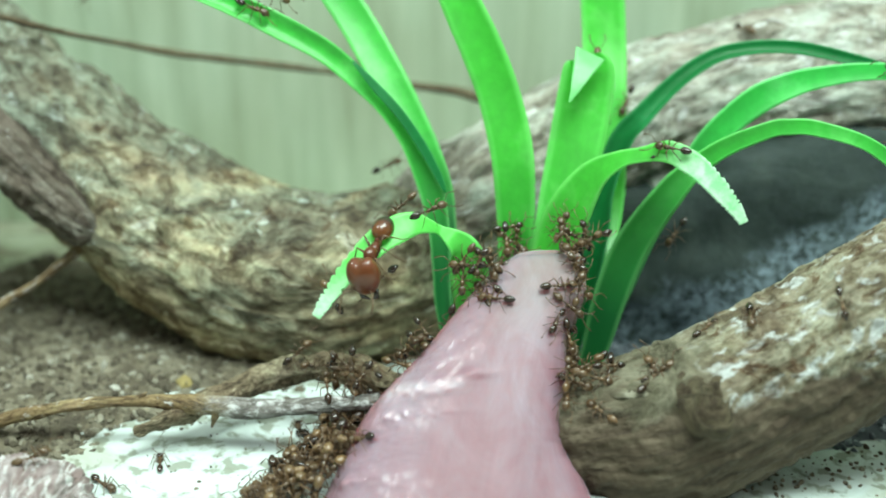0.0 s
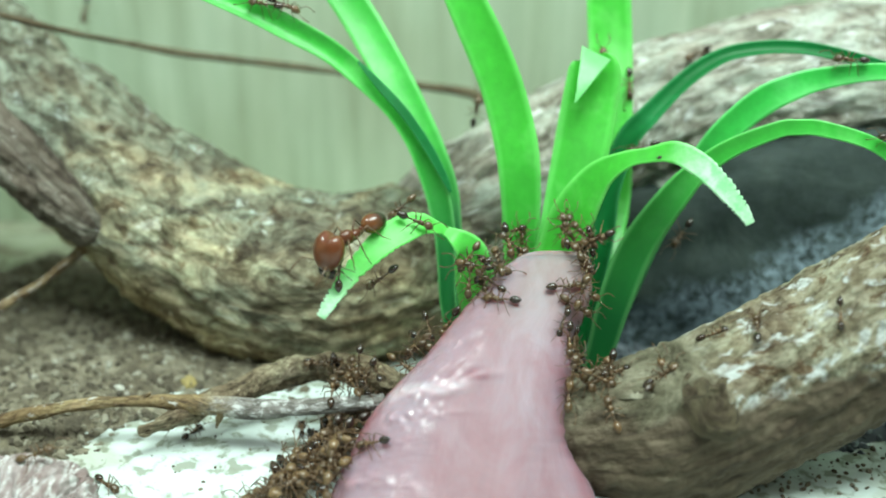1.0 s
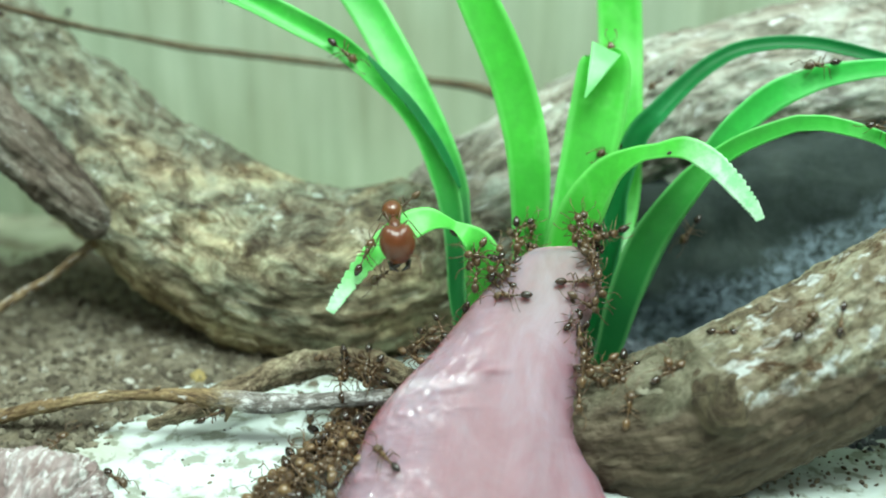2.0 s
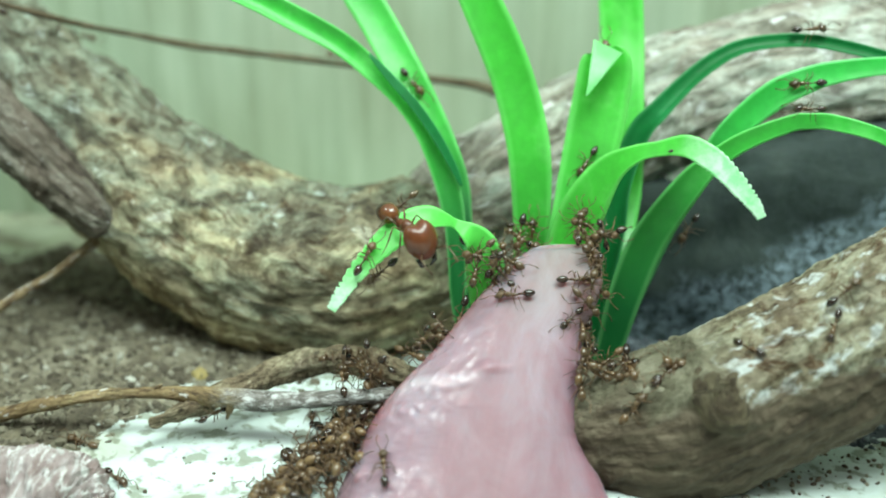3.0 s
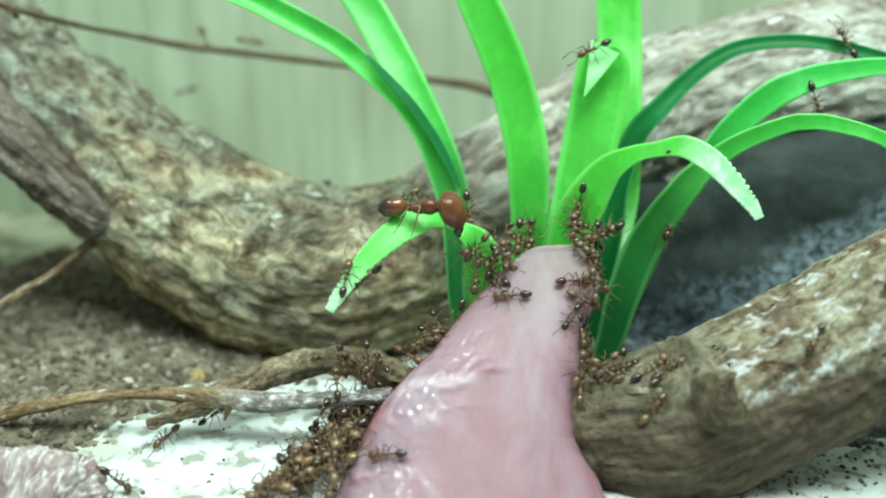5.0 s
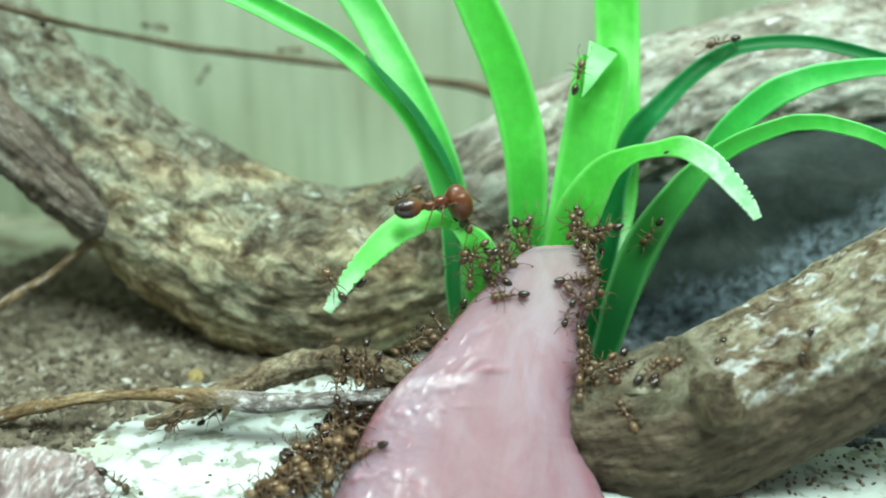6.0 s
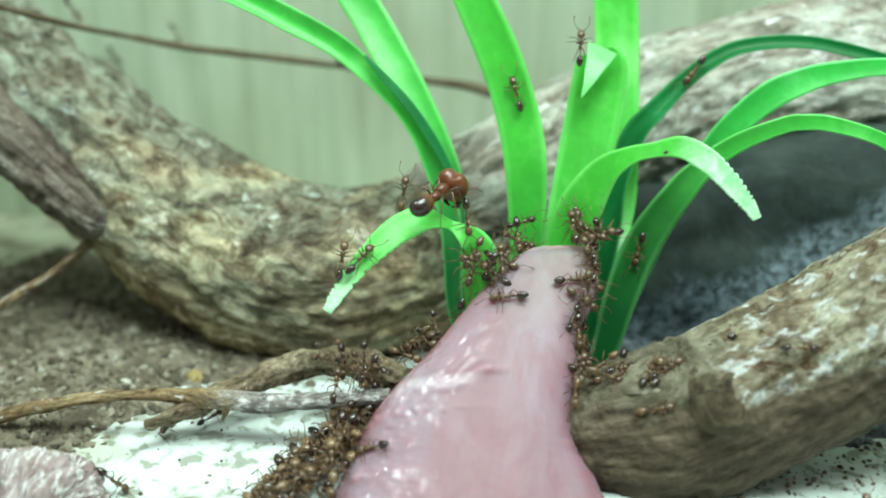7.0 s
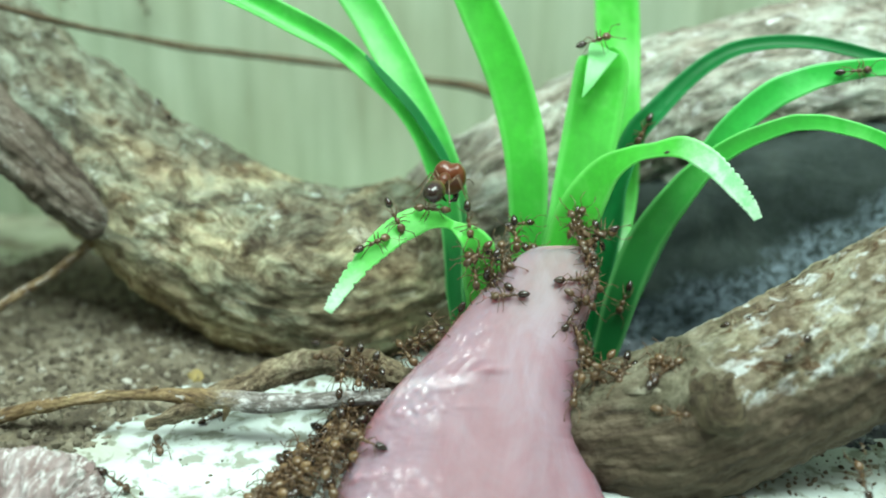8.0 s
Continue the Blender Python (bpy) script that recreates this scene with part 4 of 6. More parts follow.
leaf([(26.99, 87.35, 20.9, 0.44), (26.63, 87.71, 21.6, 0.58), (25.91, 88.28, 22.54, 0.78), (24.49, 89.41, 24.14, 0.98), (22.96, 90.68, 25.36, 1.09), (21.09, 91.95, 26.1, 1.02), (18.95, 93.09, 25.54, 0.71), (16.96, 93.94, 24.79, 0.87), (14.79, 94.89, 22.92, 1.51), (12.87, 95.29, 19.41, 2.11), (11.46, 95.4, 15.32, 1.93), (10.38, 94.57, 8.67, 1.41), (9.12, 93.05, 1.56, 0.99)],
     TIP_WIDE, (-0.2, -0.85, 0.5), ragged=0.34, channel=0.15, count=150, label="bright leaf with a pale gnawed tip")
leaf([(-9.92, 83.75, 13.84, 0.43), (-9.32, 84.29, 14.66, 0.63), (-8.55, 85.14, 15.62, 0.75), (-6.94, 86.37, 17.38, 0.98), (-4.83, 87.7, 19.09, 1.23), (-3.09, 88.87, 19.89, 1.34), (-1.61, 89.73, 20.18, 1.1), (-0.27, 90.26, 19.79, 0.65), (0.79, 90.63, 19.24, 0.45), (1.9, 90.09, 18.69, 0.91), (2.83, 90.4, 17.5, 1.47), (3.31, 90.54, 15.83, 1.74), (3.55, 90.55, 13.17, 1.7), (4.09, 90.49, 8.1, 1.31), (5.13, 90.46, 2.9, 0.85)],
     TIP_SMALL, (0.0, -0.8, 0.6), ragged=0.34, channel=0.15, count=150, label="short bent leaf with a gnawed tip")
# narrow strip on the first leaf: its underside's shade, put into the colour
leaf([(-7.47, 102.05, 32.47, 0.16), (-5.44, 101.65, 30.22, 0.43), (-3.01, 101.05, 27.56, 0.49), (-0.84, 100.35, 24.45, 0.49), (0.68, 99.55, 21.75, 0.38), (1.34, 99.05, 20.3, 0.16)], DEEP, (0.5, -0.8, 0.2), channel=0.1, thick=0.2, count=40, label="folded leaf edge with its shade put into deep green")

# ---- crumbs on the floor ----
def crumb(name, at, size, mat, label, seed):
    bm = bmesh.new()
    bmesh.ops.create_icosphere(bm, subdivisions=3, radius=1)
    for v in bm.verts:
        d = v.co.normalized()
        k = 1 + 0.35 * noise.fractal(d * 1.6 + Vector((seed, 0, 0)), 0.9, 2.1, 3)
        v.co = Vector((d.x * size * k, d.y * size * k, d.z * size * 0.7 * k)) * MM
    ob = part(name, bm, mat, None)
    ob.location = [v * MM for v in at]
    return tagged(ob, label, "crumb")


YELLOW = grains_material("yellow_crumb", [(0.0, (0.27, 0.21, 0.075)), (1.0, (0.30, 0.24, 0.09))])
WHITE = grains_material("pale_crumb", [(0.0, (0.38, 0.38, 0.31)), (1.0, (0.46, 0.46, 0.40))])
crumb("yellow_crumb", (-25.15, 97.43, 0.70), 1.0, YELLOW, "yellow crumb of food lying on the soil", 1)
crumb("pale_crumb", (-31.52, 95.21, 1.20), 0.6, WHITE, "small pale crumb lying on the soil", 2)
SPECK = grains_material("dark_speck", [(0.0, (0.03, 0.035, 0.02)), (1.0, (0.05, 0.05, 0.03))])
speck = crumb("dark_speck", (20.05, 92.30, 25.55), 0.16, SPECK, "tiny dark speck stuck on a green leaf", 5)
speck.scale = (2.6, 0.8, 1.4)


# ---- ants ----
def ball(bm, at, size, turn=(0, 0, 0), seg=14):
    m = Matrix.LocRotScale([v * MM for v in at], Euler([radians(a) for a in turn]), [v * MM for v in size])
    bmesh.ops.create_uvsphere(bm, u_segments=seg, v_segments=seg * 2 // 3, radius=1, matrix=m)


def rod(bm, pts, radii, n=6):
    """Thin jointed limb along pts in mm."""
    p = np.array(pts, float)
    rings = []
    for i, q in enumerate(p):
        d = p[min(i + 1, len(p) - 1)] - p[max(i - 1, 0)]
        d /= np.linalg.norm(d)
        s = np.cross(d, (0.31, 0.2, 0.93))
        s /= np.linalg.norm(s)
        u = np.cross(d, s)
        rings.append([bm.verts.new((q + radii[i] * (s * math.cos(2 * math.pi * k / n) + u * math.sin(2 * math.pi * k / n))) * MM) for k in range(n)])
    for a, b in zip(rings, rings[1:]):
        for k in range(n):
            bm.faces.new((a[k], a[(k + 1) % n], b[(k + 1) % n], b[k]))
    bm.faces.new(rings[0][::-1])
    bm.faces.new(rings[-1])


def ant_leg(parent, root, way, reach, k, mirror):
    """One leg: hip, raised knee, foot. way: degrees from straight ahead."""
    a = radians(way) * mirror
    d = np.array((math.cos(a), math.sin(a), 0))
    knee = d * 0.42 * reach + (0, 0, 0.62 * k)
    shin = d * 0.88 * reach + (0, 0, -0.30 * k)
    foot = d * 1.15 * reach + (0, 0, -0.62 * k)
    hip = np.array((root[0], root[1] * mirror, root[2]))
    bm = bmesh.new()
    rod(bm, [(0, 0, 0), knee * 0.5 + (0, 0, 0.06 * k), knee, (knee + shin) / 2, shin, foot], [0.05 * k, 0.06 * k, 0.038 * k, 0.038 * k, 0.026 * k, 0.016 * k])
    ob = part("leg", bm, LEGS, parent)
    ob.location = [v * MM for v in hip]
    return ob


def antenna(parent, root, k, mirror):
    bm = bmesh.new()
    e = np.array((0.55, 0.42 * mirror, 0.28)) * k
    rod(bm, [(0, 0, 0), e, e + np.array((0.45, 0.05 * mirror, -0.25)) * k, e + np.array((0.85, -0.02 * mirror, -0.45)) * k], [0.035 * k, 0.03 * k, 0.035 * k, 0.055 * k])
    ob = part("antenna", bm, LEGS, parent)
    ob.location = [root[0] * MM, root[1] * mirror * MM, root[2] * MM]
    return ob


def minor_ant(k, label, front, rear):
    """Small worker, about 3.5 mm long times k; it faces +x and stands on z = 0."""
    ob = empty("worker_ant")
    z = 0.62 * k
    bm = bmesh.new()
    ball(bm, (1.18 * k, 0, z + 0.04 * k), (0.44 * k, 0.36 * k, 0.30 * k), (0, 30, 0))
    ball(bm, (1.50 * k, 0.0, z - 0.10 * k), (0.18 * k, 0.18 * k, 0.09 * k), (0, 30, 0), 8)
    part("head", bm, front, ob)
    bm = bmesh.new()
    ball(bm, (0.50 * k, 0, z + 0.04 * k), (0.32 * k, 0.21 * k, 0.24 * k))
    ball(bm, (0.05 * k, 0, z - 0.02 * k), (0.34 * k, 0.14 * k, 0.15 * k))
    ball(bm, (0.78 * k, 0, z + 0.02 * k), (0.13 * k, 0.08 * k, 0.08 * k), seg=8)
    part("thorax", bm, AMBER, ob)
    bm = bmesh.new()
    ball(bm, (-0.40 * k, 0, z + 0.02 * k), (0.15 * k, 0.07 * k, 0.13 * k), seg=8)
    ball(bm, (-0.64 * k, 0, z + 0.02 * k), (0.14 * k, 0.09 * k, 0.10 * k), seg=8)
    part("petiole", bm, AMBER, ob)
    bm = bmesh.new()
    bmesh.ops.create_uvsphere(bm, u_segments=16, v_segments=12, radius=1)
    for v in bm.verts:
        t = 0.5 * (1 - v.co.x)
        v.co = Vector((v.co.x * 0.52, v.co.y * 0.35 * (1 - 0.4 * t ** 2), v.co.z * 0.34 * (1 - 0.4 * t ** 2))) * k * MM
    bmesh.ops.translate(bm, vec=(-1.20 * k * MM, 0, (z + 0.05 * k) * MM), verts=bm.verts)
    part("gaster", bm, rear, ob)
    for mirror in (1, -1):
        ant_leg(ob, (0.62 * k, 0.12 * k, z - 0.1 * k), 50, 1.0 * k, k, mirror)
        ant_leg(ob, (0.36 * k, 0.14 * k, z - 0.12 * k), 98, 1.02 * k, k, mirror)
        ant_leg(ob, (0.05 * k, 0.12 * k, z - 0.12 * k), 142, 1.28 * k, k, mirror)
        antenna(ob, (1.42 * k, 0.14 * k, z + 0.10 * k), k, mirror)
    return tagged(ob, label, "ant", "small worker ants")


def major_ant():
    """Big-headed soldier, about 8 mm long, facing +x."""
    ob = empty("soldier_ant")
    k, z = 1.75, 1.25
    bm = bmesh.new()
    bmesh.ops.create_uvsphere(bm, u_segments=36, v_segments=24, radius=1)
    for v in bm.verts:
        x, y, w = v.co
        lobes = 0.16 * max(0.0, -x) * (1 - math.exp(-(y / 0.33) ** 2)) * 1.6
        v.co = 1.1 * Vector(((x * 1.52 - lobes + 0.18 * math.exp(-(y / 0.25) ** 2) * max(0, -x)), y * (1.36 - 0.16 * x), w * (1.02 - 0.12 * x))) * MM
    bmesh.ops.transform(bm, matrix=Matrix.Translation((2.95 * MM, 0, (z + 0.1) * MM)) @ Euler((0, radians(64), 0)).to_matrix().to_4x4(), verts=bm.verts)
    head = part("head", bm, RUST, ob, "large glossy red-brown head")
    for mirror in (1, -1):
        bm = bmesh.new()
        rod(bm, [(3.35, 0.72 * mirror, z - 1.25), (3.60, 0.66 * mirror, z - 1.85), (3.62, 0.10 * mirror, z - 2.2)], [0.30, 0.24, 0.06], 8)
        part("mandible", bm, DARK, head)
    bm = bmesh.new()
    ball(bm, (0.85, 0, z + 0.34), (0.82, 0.60, 0.72))
    ball(bm, (-0.05, 0, z + 0.08), (0.80, 0.44, 0.48))
    ball(bm, (1.45, 0, z + 0.15), (0.40, 0.28, 0.28), seg=8)
    part("thorax", bm, RUST, ob)
    bm = bmesh.new()
    ball(bm, (-0.85, 0, z + 0.10), (0.26, 0.24, 0.42), seg=10)
    ball(bm, (-1.28, 0, z + 0.10), (0.26, 0.32, 0.32), seg=10)
    part("petiole", bm, RUST, ob)
    bm = bmesh.new()
    ball(bm, (-2.40, 0, z + 0.02), (1.32, 0.96, 0.94), (0, -14, 0), 24)
    part("gaster", bm, TWO_TONE, ob, "shiny amber abdomen with a dark end")
    for mirror in (1, -1):
        ant_leg(ob, (1.05, 0.30, z - 0.15), 48, 2.1, k, mirror)
        ant_leg(ob, (0.55, 0.32, z - 0.2), 95, 2.1, k, mirror)
        ant_leg(ob, (0.0, 0.28, z - 0.2), 142, 2.6, k, mirror)
        antenna(ob, (3.85, 0.6, z - 0.45), k, mirror)
    return tagged(ob, "large red-brown soldier ant with a huge head on a leaf", "ant")


def stance(tail, head, up, stand=0.6):
    """Pose of an ant between its tail and head in mm, its back towards up, its body that high over its feet."""
    a, b = Vector(tail), Vector(head)
    x = (b - a).normalized()
    z = (Vector(up) - x * x.dot(Vector(up))).normalized()
    y = z.cross(x)
    m = Matrix((x, y, z)).transposed().to_4x4()
    m.translation = ((a + b) / 2 - z * stand) * MM
    return m


soldier = major_ant()
worker = minor_ant(1.06, "small amber worker ant with a dark abdomen", AMBER, DARK)
pale_worker = minor_ant(1.02, "small pale amber worker ant", AMBER, AMBER)
tiny_worker = minor_ant(0.90, "very small brown worker ant", DARK, DARK)
heap_worker = minor_ant(1.30, "amber worker ant with a dark glossy abdomen", HEAP_AMBER, DARK)
heap_pale_worker = minor_ant(1.24, "pale amber worker ant in the heap", HEAP_AMBER, HEAP_AMBER)
HEAP_KINDS = (heap_worker, heap_pale_worker)
KINDS = (worker, worker, worker, pale_worker, tiny_worker)
used = set()


def ant_at(m, kind):
    """An ant of that kind; the first of each kind is the model itself."""
    if kind.name not in used:
        used.add(kind.name)
        kind.matrix_basis = m
        return kind
    return copy_thing(kind, m)


# Ants that wander: rows of seconds and stance.
walkers = []


def wanders(kind, rows):
    rows = list(rows)
    if rows[0][0] > 0:
        rows.insert(0, (0.0, rows[0][1]))
    if rows[-1][0] < 8:
        rows.append((8.0, rows[-1][1]))
    full = [rows[0]]
    for (t0, m0), (t1, m1) in zip(rows, rows[1:]):
        turn = m0.to_quaternion().rotation_difference(m1.to_quaternion()).angle
        steps = int(min(turn, 2 * math.pi - turn) / radians(60)) + 1
        for i in range(1, steps):
            full.append((t0 + (t1 - t0) * i / steps, m0.lerp(m1, i / steps)))
        full.append((t1, m1))
    walkers.append((ant_at(full[0][1], kind), full))


# over the log and the upper leaves
wanders(worker, [(0, stance((33.89, 119.44, 33.31), (35.08, 116.55, 33.11), (-0.21, -0.71, 0.67))), (0.5, stance((31.59, 116.53, 32.21), (29.25, 116.75, 31.69), (-0.14, -0.64, 0.75))), (1, stance((29.23, 116.15, 31.28), (27.23, 115.15, 30.59), (-0.09, -0.64, 0.76))), (1.5, stance((26.02, 114.74, 29.97), (24.47, 114.47, 28.93), (-0.15, -0.82, 0.55))), (1.7, stance((25.09, 114.57, 29.39), (23.40, 114.20, 28.24), (-0.20, -0.79, 0.57))), (2.8, stance((20.55, 108.34, 26.52), (19.20, 108.17, 25.38), (-0.24, -0.86, 0.45))), (3.0, stance((20.31, 111.30, 25.41), (18.52, 110.95, 24.45), (0.00, -0.75, 0.66))), (3.5, stance((17.81, 111.07, 24.78), (16.74, 110.46, 23.10), (0.00, -0.75, 0.66))), (8, stance((17.70, 110.80, 24.03), (16.75, 110.19, 22.35), (0.00, -0.75, 0.66)))])
wanders(worker, [(0, stance((22.48, 90.74, 26.46), (20.18, 92.16, 26.66), (-0.44, -0.78, 0.44))), (0.5, stance((21.00, 91.65, 26.64), (19.00, 92.62, 25.87), (-0.50, -0.76, 0.41))), (1, stance((21.45, 102.38, 24.28), (19.12, 102.13, 23.61), (-0.43, -0.81, 0.40))), (1.5, stance((19.01, 102.71, 24.17), (15.99, 100.52, 24.72), (-0.27, -0.84, 0.43))), (1.7, stance((18.20, 102.96, 23.99), (15.46, 100.26, 24.11), (-0.09, -0.92, 0.38))), (2.8, stance((14.38, 100.01, 23.58), (12.61, 99.22, 22.11), (0.06, -0.90, 0.42))), (3, stance((14.00, 99.92, 23.39), (12.83, 99.11, 21.81), (0.07, -0.90, 0.42))), (3.5, stance((13.29, 99.53, 22.65), (12.59, 95.04, 21.17), (-0.13, -0.92, 0.26))), (4, stance((13.37, 94.85, 21.99), (13.13, 94.60, 19.67), (-0.41, -0.90, 0.14))), (4.5, stance((13.09, 94.91, 21.82), (12.96, 94.62, 19.33), (-0.40, -0.91, 0.14))), (4.7, stance((12.77, 95.12, 22.25), (12.28, 94.99, 19.88), (-0.34, -0.93, 0.12))), (5.2, stance((12.74, 94.88, 20.49), (12.31, 94.78, 18.03), (-0.39, -0.91, 0.11))), (5.8, stance((12.49, 94.83, 19.15), (12.95, 94.36, 17.09), (-0.44, -0.89, 0.10))), (8, stance((12.56, 94.79, 19.03), (12.92, 94.37, 16.95), (-0.45, -0.89, 0.11)))])
wanders(worker, [(0, stance((20.69, 109.19, 28.19), (19.82, 108.50, 26.28), (-0.27, -0.85, 0.45))), (1, stance((19.98, 110.35, 29.65), (19.97, 109.33, 27.92), (-0.26, -0.84, 0.49))), (1.5, stance((19.70, 109.75, 28.51), (20.99, 109.98, 29.17), (-0.26, -0.84, 0.48))), (1.7, stance((22.73, 114.41, 27.96), (24.60, 114.32, 28.83), (-0.22, -0.80, 0.55))), (2.2, stance((25.91, 104.20, 32.22), (27.55, 104.51, 33.05), (0.00, -0.75, 0.66))), (2.8, stance((31.26, 104.27, 34.16), (33.44, 104.38, 34.47), (0.00, -0.75, 0.66))), (3, stance((33.77, 104.37, 34.42), (36.07, 104.40, 34.53), (0.00, -0.75, 0.66))), (3.5, stance((39.42, 103.78, 33.97), (41.71, 103.59, 33.46), (0.00, -0.75, 0.66))), (4, stance((40.62, 103.70, 33.76), (42.90, 103.48, 33.15), (0.00, -0.75, 0.66))), (4.5, stance((40.42, 103.67, 33.67), (42.65, 103.44, 33.05), (0.00, -0.75, 0.66))), (4.7, stance((41.11, 103.14, 32.24), (42.26, 103.55, 33.36), (0.00, -0.75, 0.66))), (5.2, stance((37.82, 103.90, 33.44), (35.64, 104.13, 34.06), (0.00, -0.75, 0.66))), (5.8, stance((30.49, 104.20, 33.96), (28.31, 104.01, 33.45), (0.00, -0.75, 0.66))), (6.5, stance((24.89, 103.81, 32.31), (22.70, 103.55, 31.59), (0.00, -0.75, 0.66))), (7, stance((25.01, 103.75, 31.56), (23.80, 103.19, 30.01), (0.00, -0.75, 0.66))), (7.5, stance((25.22, 112.27, 26.68), (23.87, 111.47, 24.91), (-0.05, -0.89, 0.46))), (8, stance((20.21, 102.98, 26.15), (19.15, 102.51, 23.99), (-0.50, -0.76, 0.40)))])
wanders(worker, [(0, stance((45.22, 100.29, 33.17), (43.63, 100.07, 32.57), (0.00, -0.75, 0.66))), (1.5, stance((37.89, 100.56, 32.45), (35.87, 100.67, 32.75), (0.00, -0.75, 0.66))), (1.7, stance((37.27, 100.56, 32.44), (35.04, 100.52, 32.34), (0.00, -0.75, 0.66))), (2.8, stance((35.11, 100.40, 30.62), (33.12, 100.35, 30.20), (-0.02, -0.98, 0.18))), (3, stance((34.92, 100.27, 30.12), (33.02, 100.31, 30.00), (-0.04, -0.97, 0.23))), (3.5, stance((35.03, 100.28, 30.17), (33.15, 100.29, 29.84), (-0.05, -0.96, 0.26))), (4, stance((35.03, 100.20, 29.97), (35.88, 99.69, 28.56), (-0.11, -0.92, 0.37))), (4.5, stance((34.99, 100.20, 29.97), (35.85, 99.73, 28.67), (-0.11, -0.92, 0.37))), (4.7, stance((35.03, 100.07, 29.67), (36.09, 99.59, 28.37), (-0.13, -0.90, 0.42))), (5.8, stance((32.90, 99.98, 28.72), (31.12, 99.98, 27.91), (-0.13, -0.95, 0.29))), (7, stance((34.69, 113.12, 27.48), (33.17, 112.96, 26.66), (-0.03, -0.97, 0.18))), (7.5, stance((33.05, 100.30, 29.92), (35.14, 100.41, 30.66), (-0.03, -0.98, 0.20))), (8, stance((37.50, 100.37, 31.20), (39.55, 100.24, 31.43), (-0.08, -0.96, 0.25)))])
wanders(tiny_worker, [(0, stance((43.73, 92.21, 27.06), (41.73, 92.30, 27.29), (0.00, -0.75, 0.66))), (1.7, stance((40.14, 92.30, 27.30), (38.14, 92.44, 27.67), (0.00, -0.75, 0.66))), (2.8, stance((35.04, 93.45, 28.98), (33.29, 93.53, 29.22), (0.00, -0.75, 0.66))), (3, stance((33.04, 93.50, 29.13), (31.28, 93.50, 29.13), (0.00, -0.75, 0.66))), (3.5, stance((30.53, 93.94, 28.57), (28.81, 93.97, 28.67), (0.00, -0.75, 0.66))), (4, stance((26.43, 94.37, 27.12), (25.10, 94.16, 26.55), (0.00, -0.75, 0.66))), (4.5, stance((26.79, 97.09, 25.82), (25.53, 96.76, 24.93), (0.00, -0.75, 0.66))), (5.2, stance((27.64, 100.92, 23.21), (26.10, 100.36, 21.66), (0.00, -0.75, 0.66))), (8, stance((27.97, 102.79, 22.48), (26.46, 102.21, 20.90), (0.00, -0.75, 0.66)))])
wanders(worker, [(0, stance((16.57, 105.73, 30.58), (16.57, 106.39, 32.37), (0.00, -0.75, 0.66))), (3.5, stance((14.89, 104.73, 30.74), (14.89, 105.41, 32.61), (0.00, -0.75, 0.66))), (4, stance((14.11, 101.36, 33.18), (14.00, 101.94, 34.78), (0.00, -0.75, 0.66))), (4.5, stance((15.35, 101.62, 33.88), (13.96, 101.91, 34.69), (0.00, -0.75, 0.66))), (4.7, stance((15.61, 101.58, 33.78), (14.43, 101.91, 34.69), (0.00, -0.75, 0.66))), (5.2, stance((13.90, 100.37, 33.37), (12.94, 99.90, 32.08), (0.00, -0.75, 0.66))), (5.8, stance((12.61, 98.44, 29.85), (12.77, 99.20, 31.92), (0.00, -0.75, 0.66))), (6.5, stance((12.16, 99.43, 31.37), (12.69, 99.93, 32.76), (0.00, -0.75, 0.66))), (7, stance((12.79, 100.10, 32.63), (12.89, 100.71, 34.32), (0.00, -0.75, 0.66))), (7.5, stance((12.98, 100.64, 32.96), (13.09, 101.22, 34.55), (0.00, -0.75, 0.66))), (8, stance((13.34, 101.33, 33.69), (14.94, 101.52, 34.19), (0.00, -0.75, 0.66)))])
# along the crest of the trunk
wanders(worker, [(0, stance((-6.18, 111.00, 19.00), (-3.36, 111.00, 20.31), (0.00, -0.60, 0.80))), (0.3, stance((-2.88, 111.00, 20.31), (-0.33, 111.00, 21.68), (0.00, -0.60, 0.80))), (1, stance((3.93, 112.00, 24.16), (4.45, 112.00, 26.60), (0.00, -0.60, 0.80))), (1.6, stance((7.16, 113.00, 23.90), (8.01, 113.00, 26.36), (0.00, -0.60, 0.80))), (2.8, stance((7.46, 113.00, 24.30), (6.60, 113.00, 21.81), (0.00, -0.60, 0.80))), (3.7, stance((6.86, 112.00, 22.11), (4.44, 112.00, 21.61), (0.00, -0.60, 0.80))), (4, stance((3.65, 112.00, 21.67), (1.34, 112.00, 21.05), (0.00, -0.60, 0.80))), (4.2, stance((-1.02, 111.00, 20.62), (-3.75, 111.00, 19.68), (0.00, -0.60, 0.80))), (4.4, stance((-4.15, 111.00, 19.43), (-7.19, 111.00, 19.24), (0.00, -0.60, 0.80))), (4.6, stance((-8.53, 111.00, 18.99), (-11.70, 111.00, 18.55), (0.00, -0.60, 0.80))), (4.7, stance((-9.51, 111.00, 18.74), (-12.57, 111.00, 18.10), (0.00, -0.60, 0.80))), (5.2, stance((-14.99, 118.00, 14.27), (-16.99, 118.00, 13.24), (0.00, -0.60, 0.80))), (8, stance((-17.46, 119.00, 13.05), (-19.44, 119.00, 12.91), (0.00, -0.60, 0.80)))])
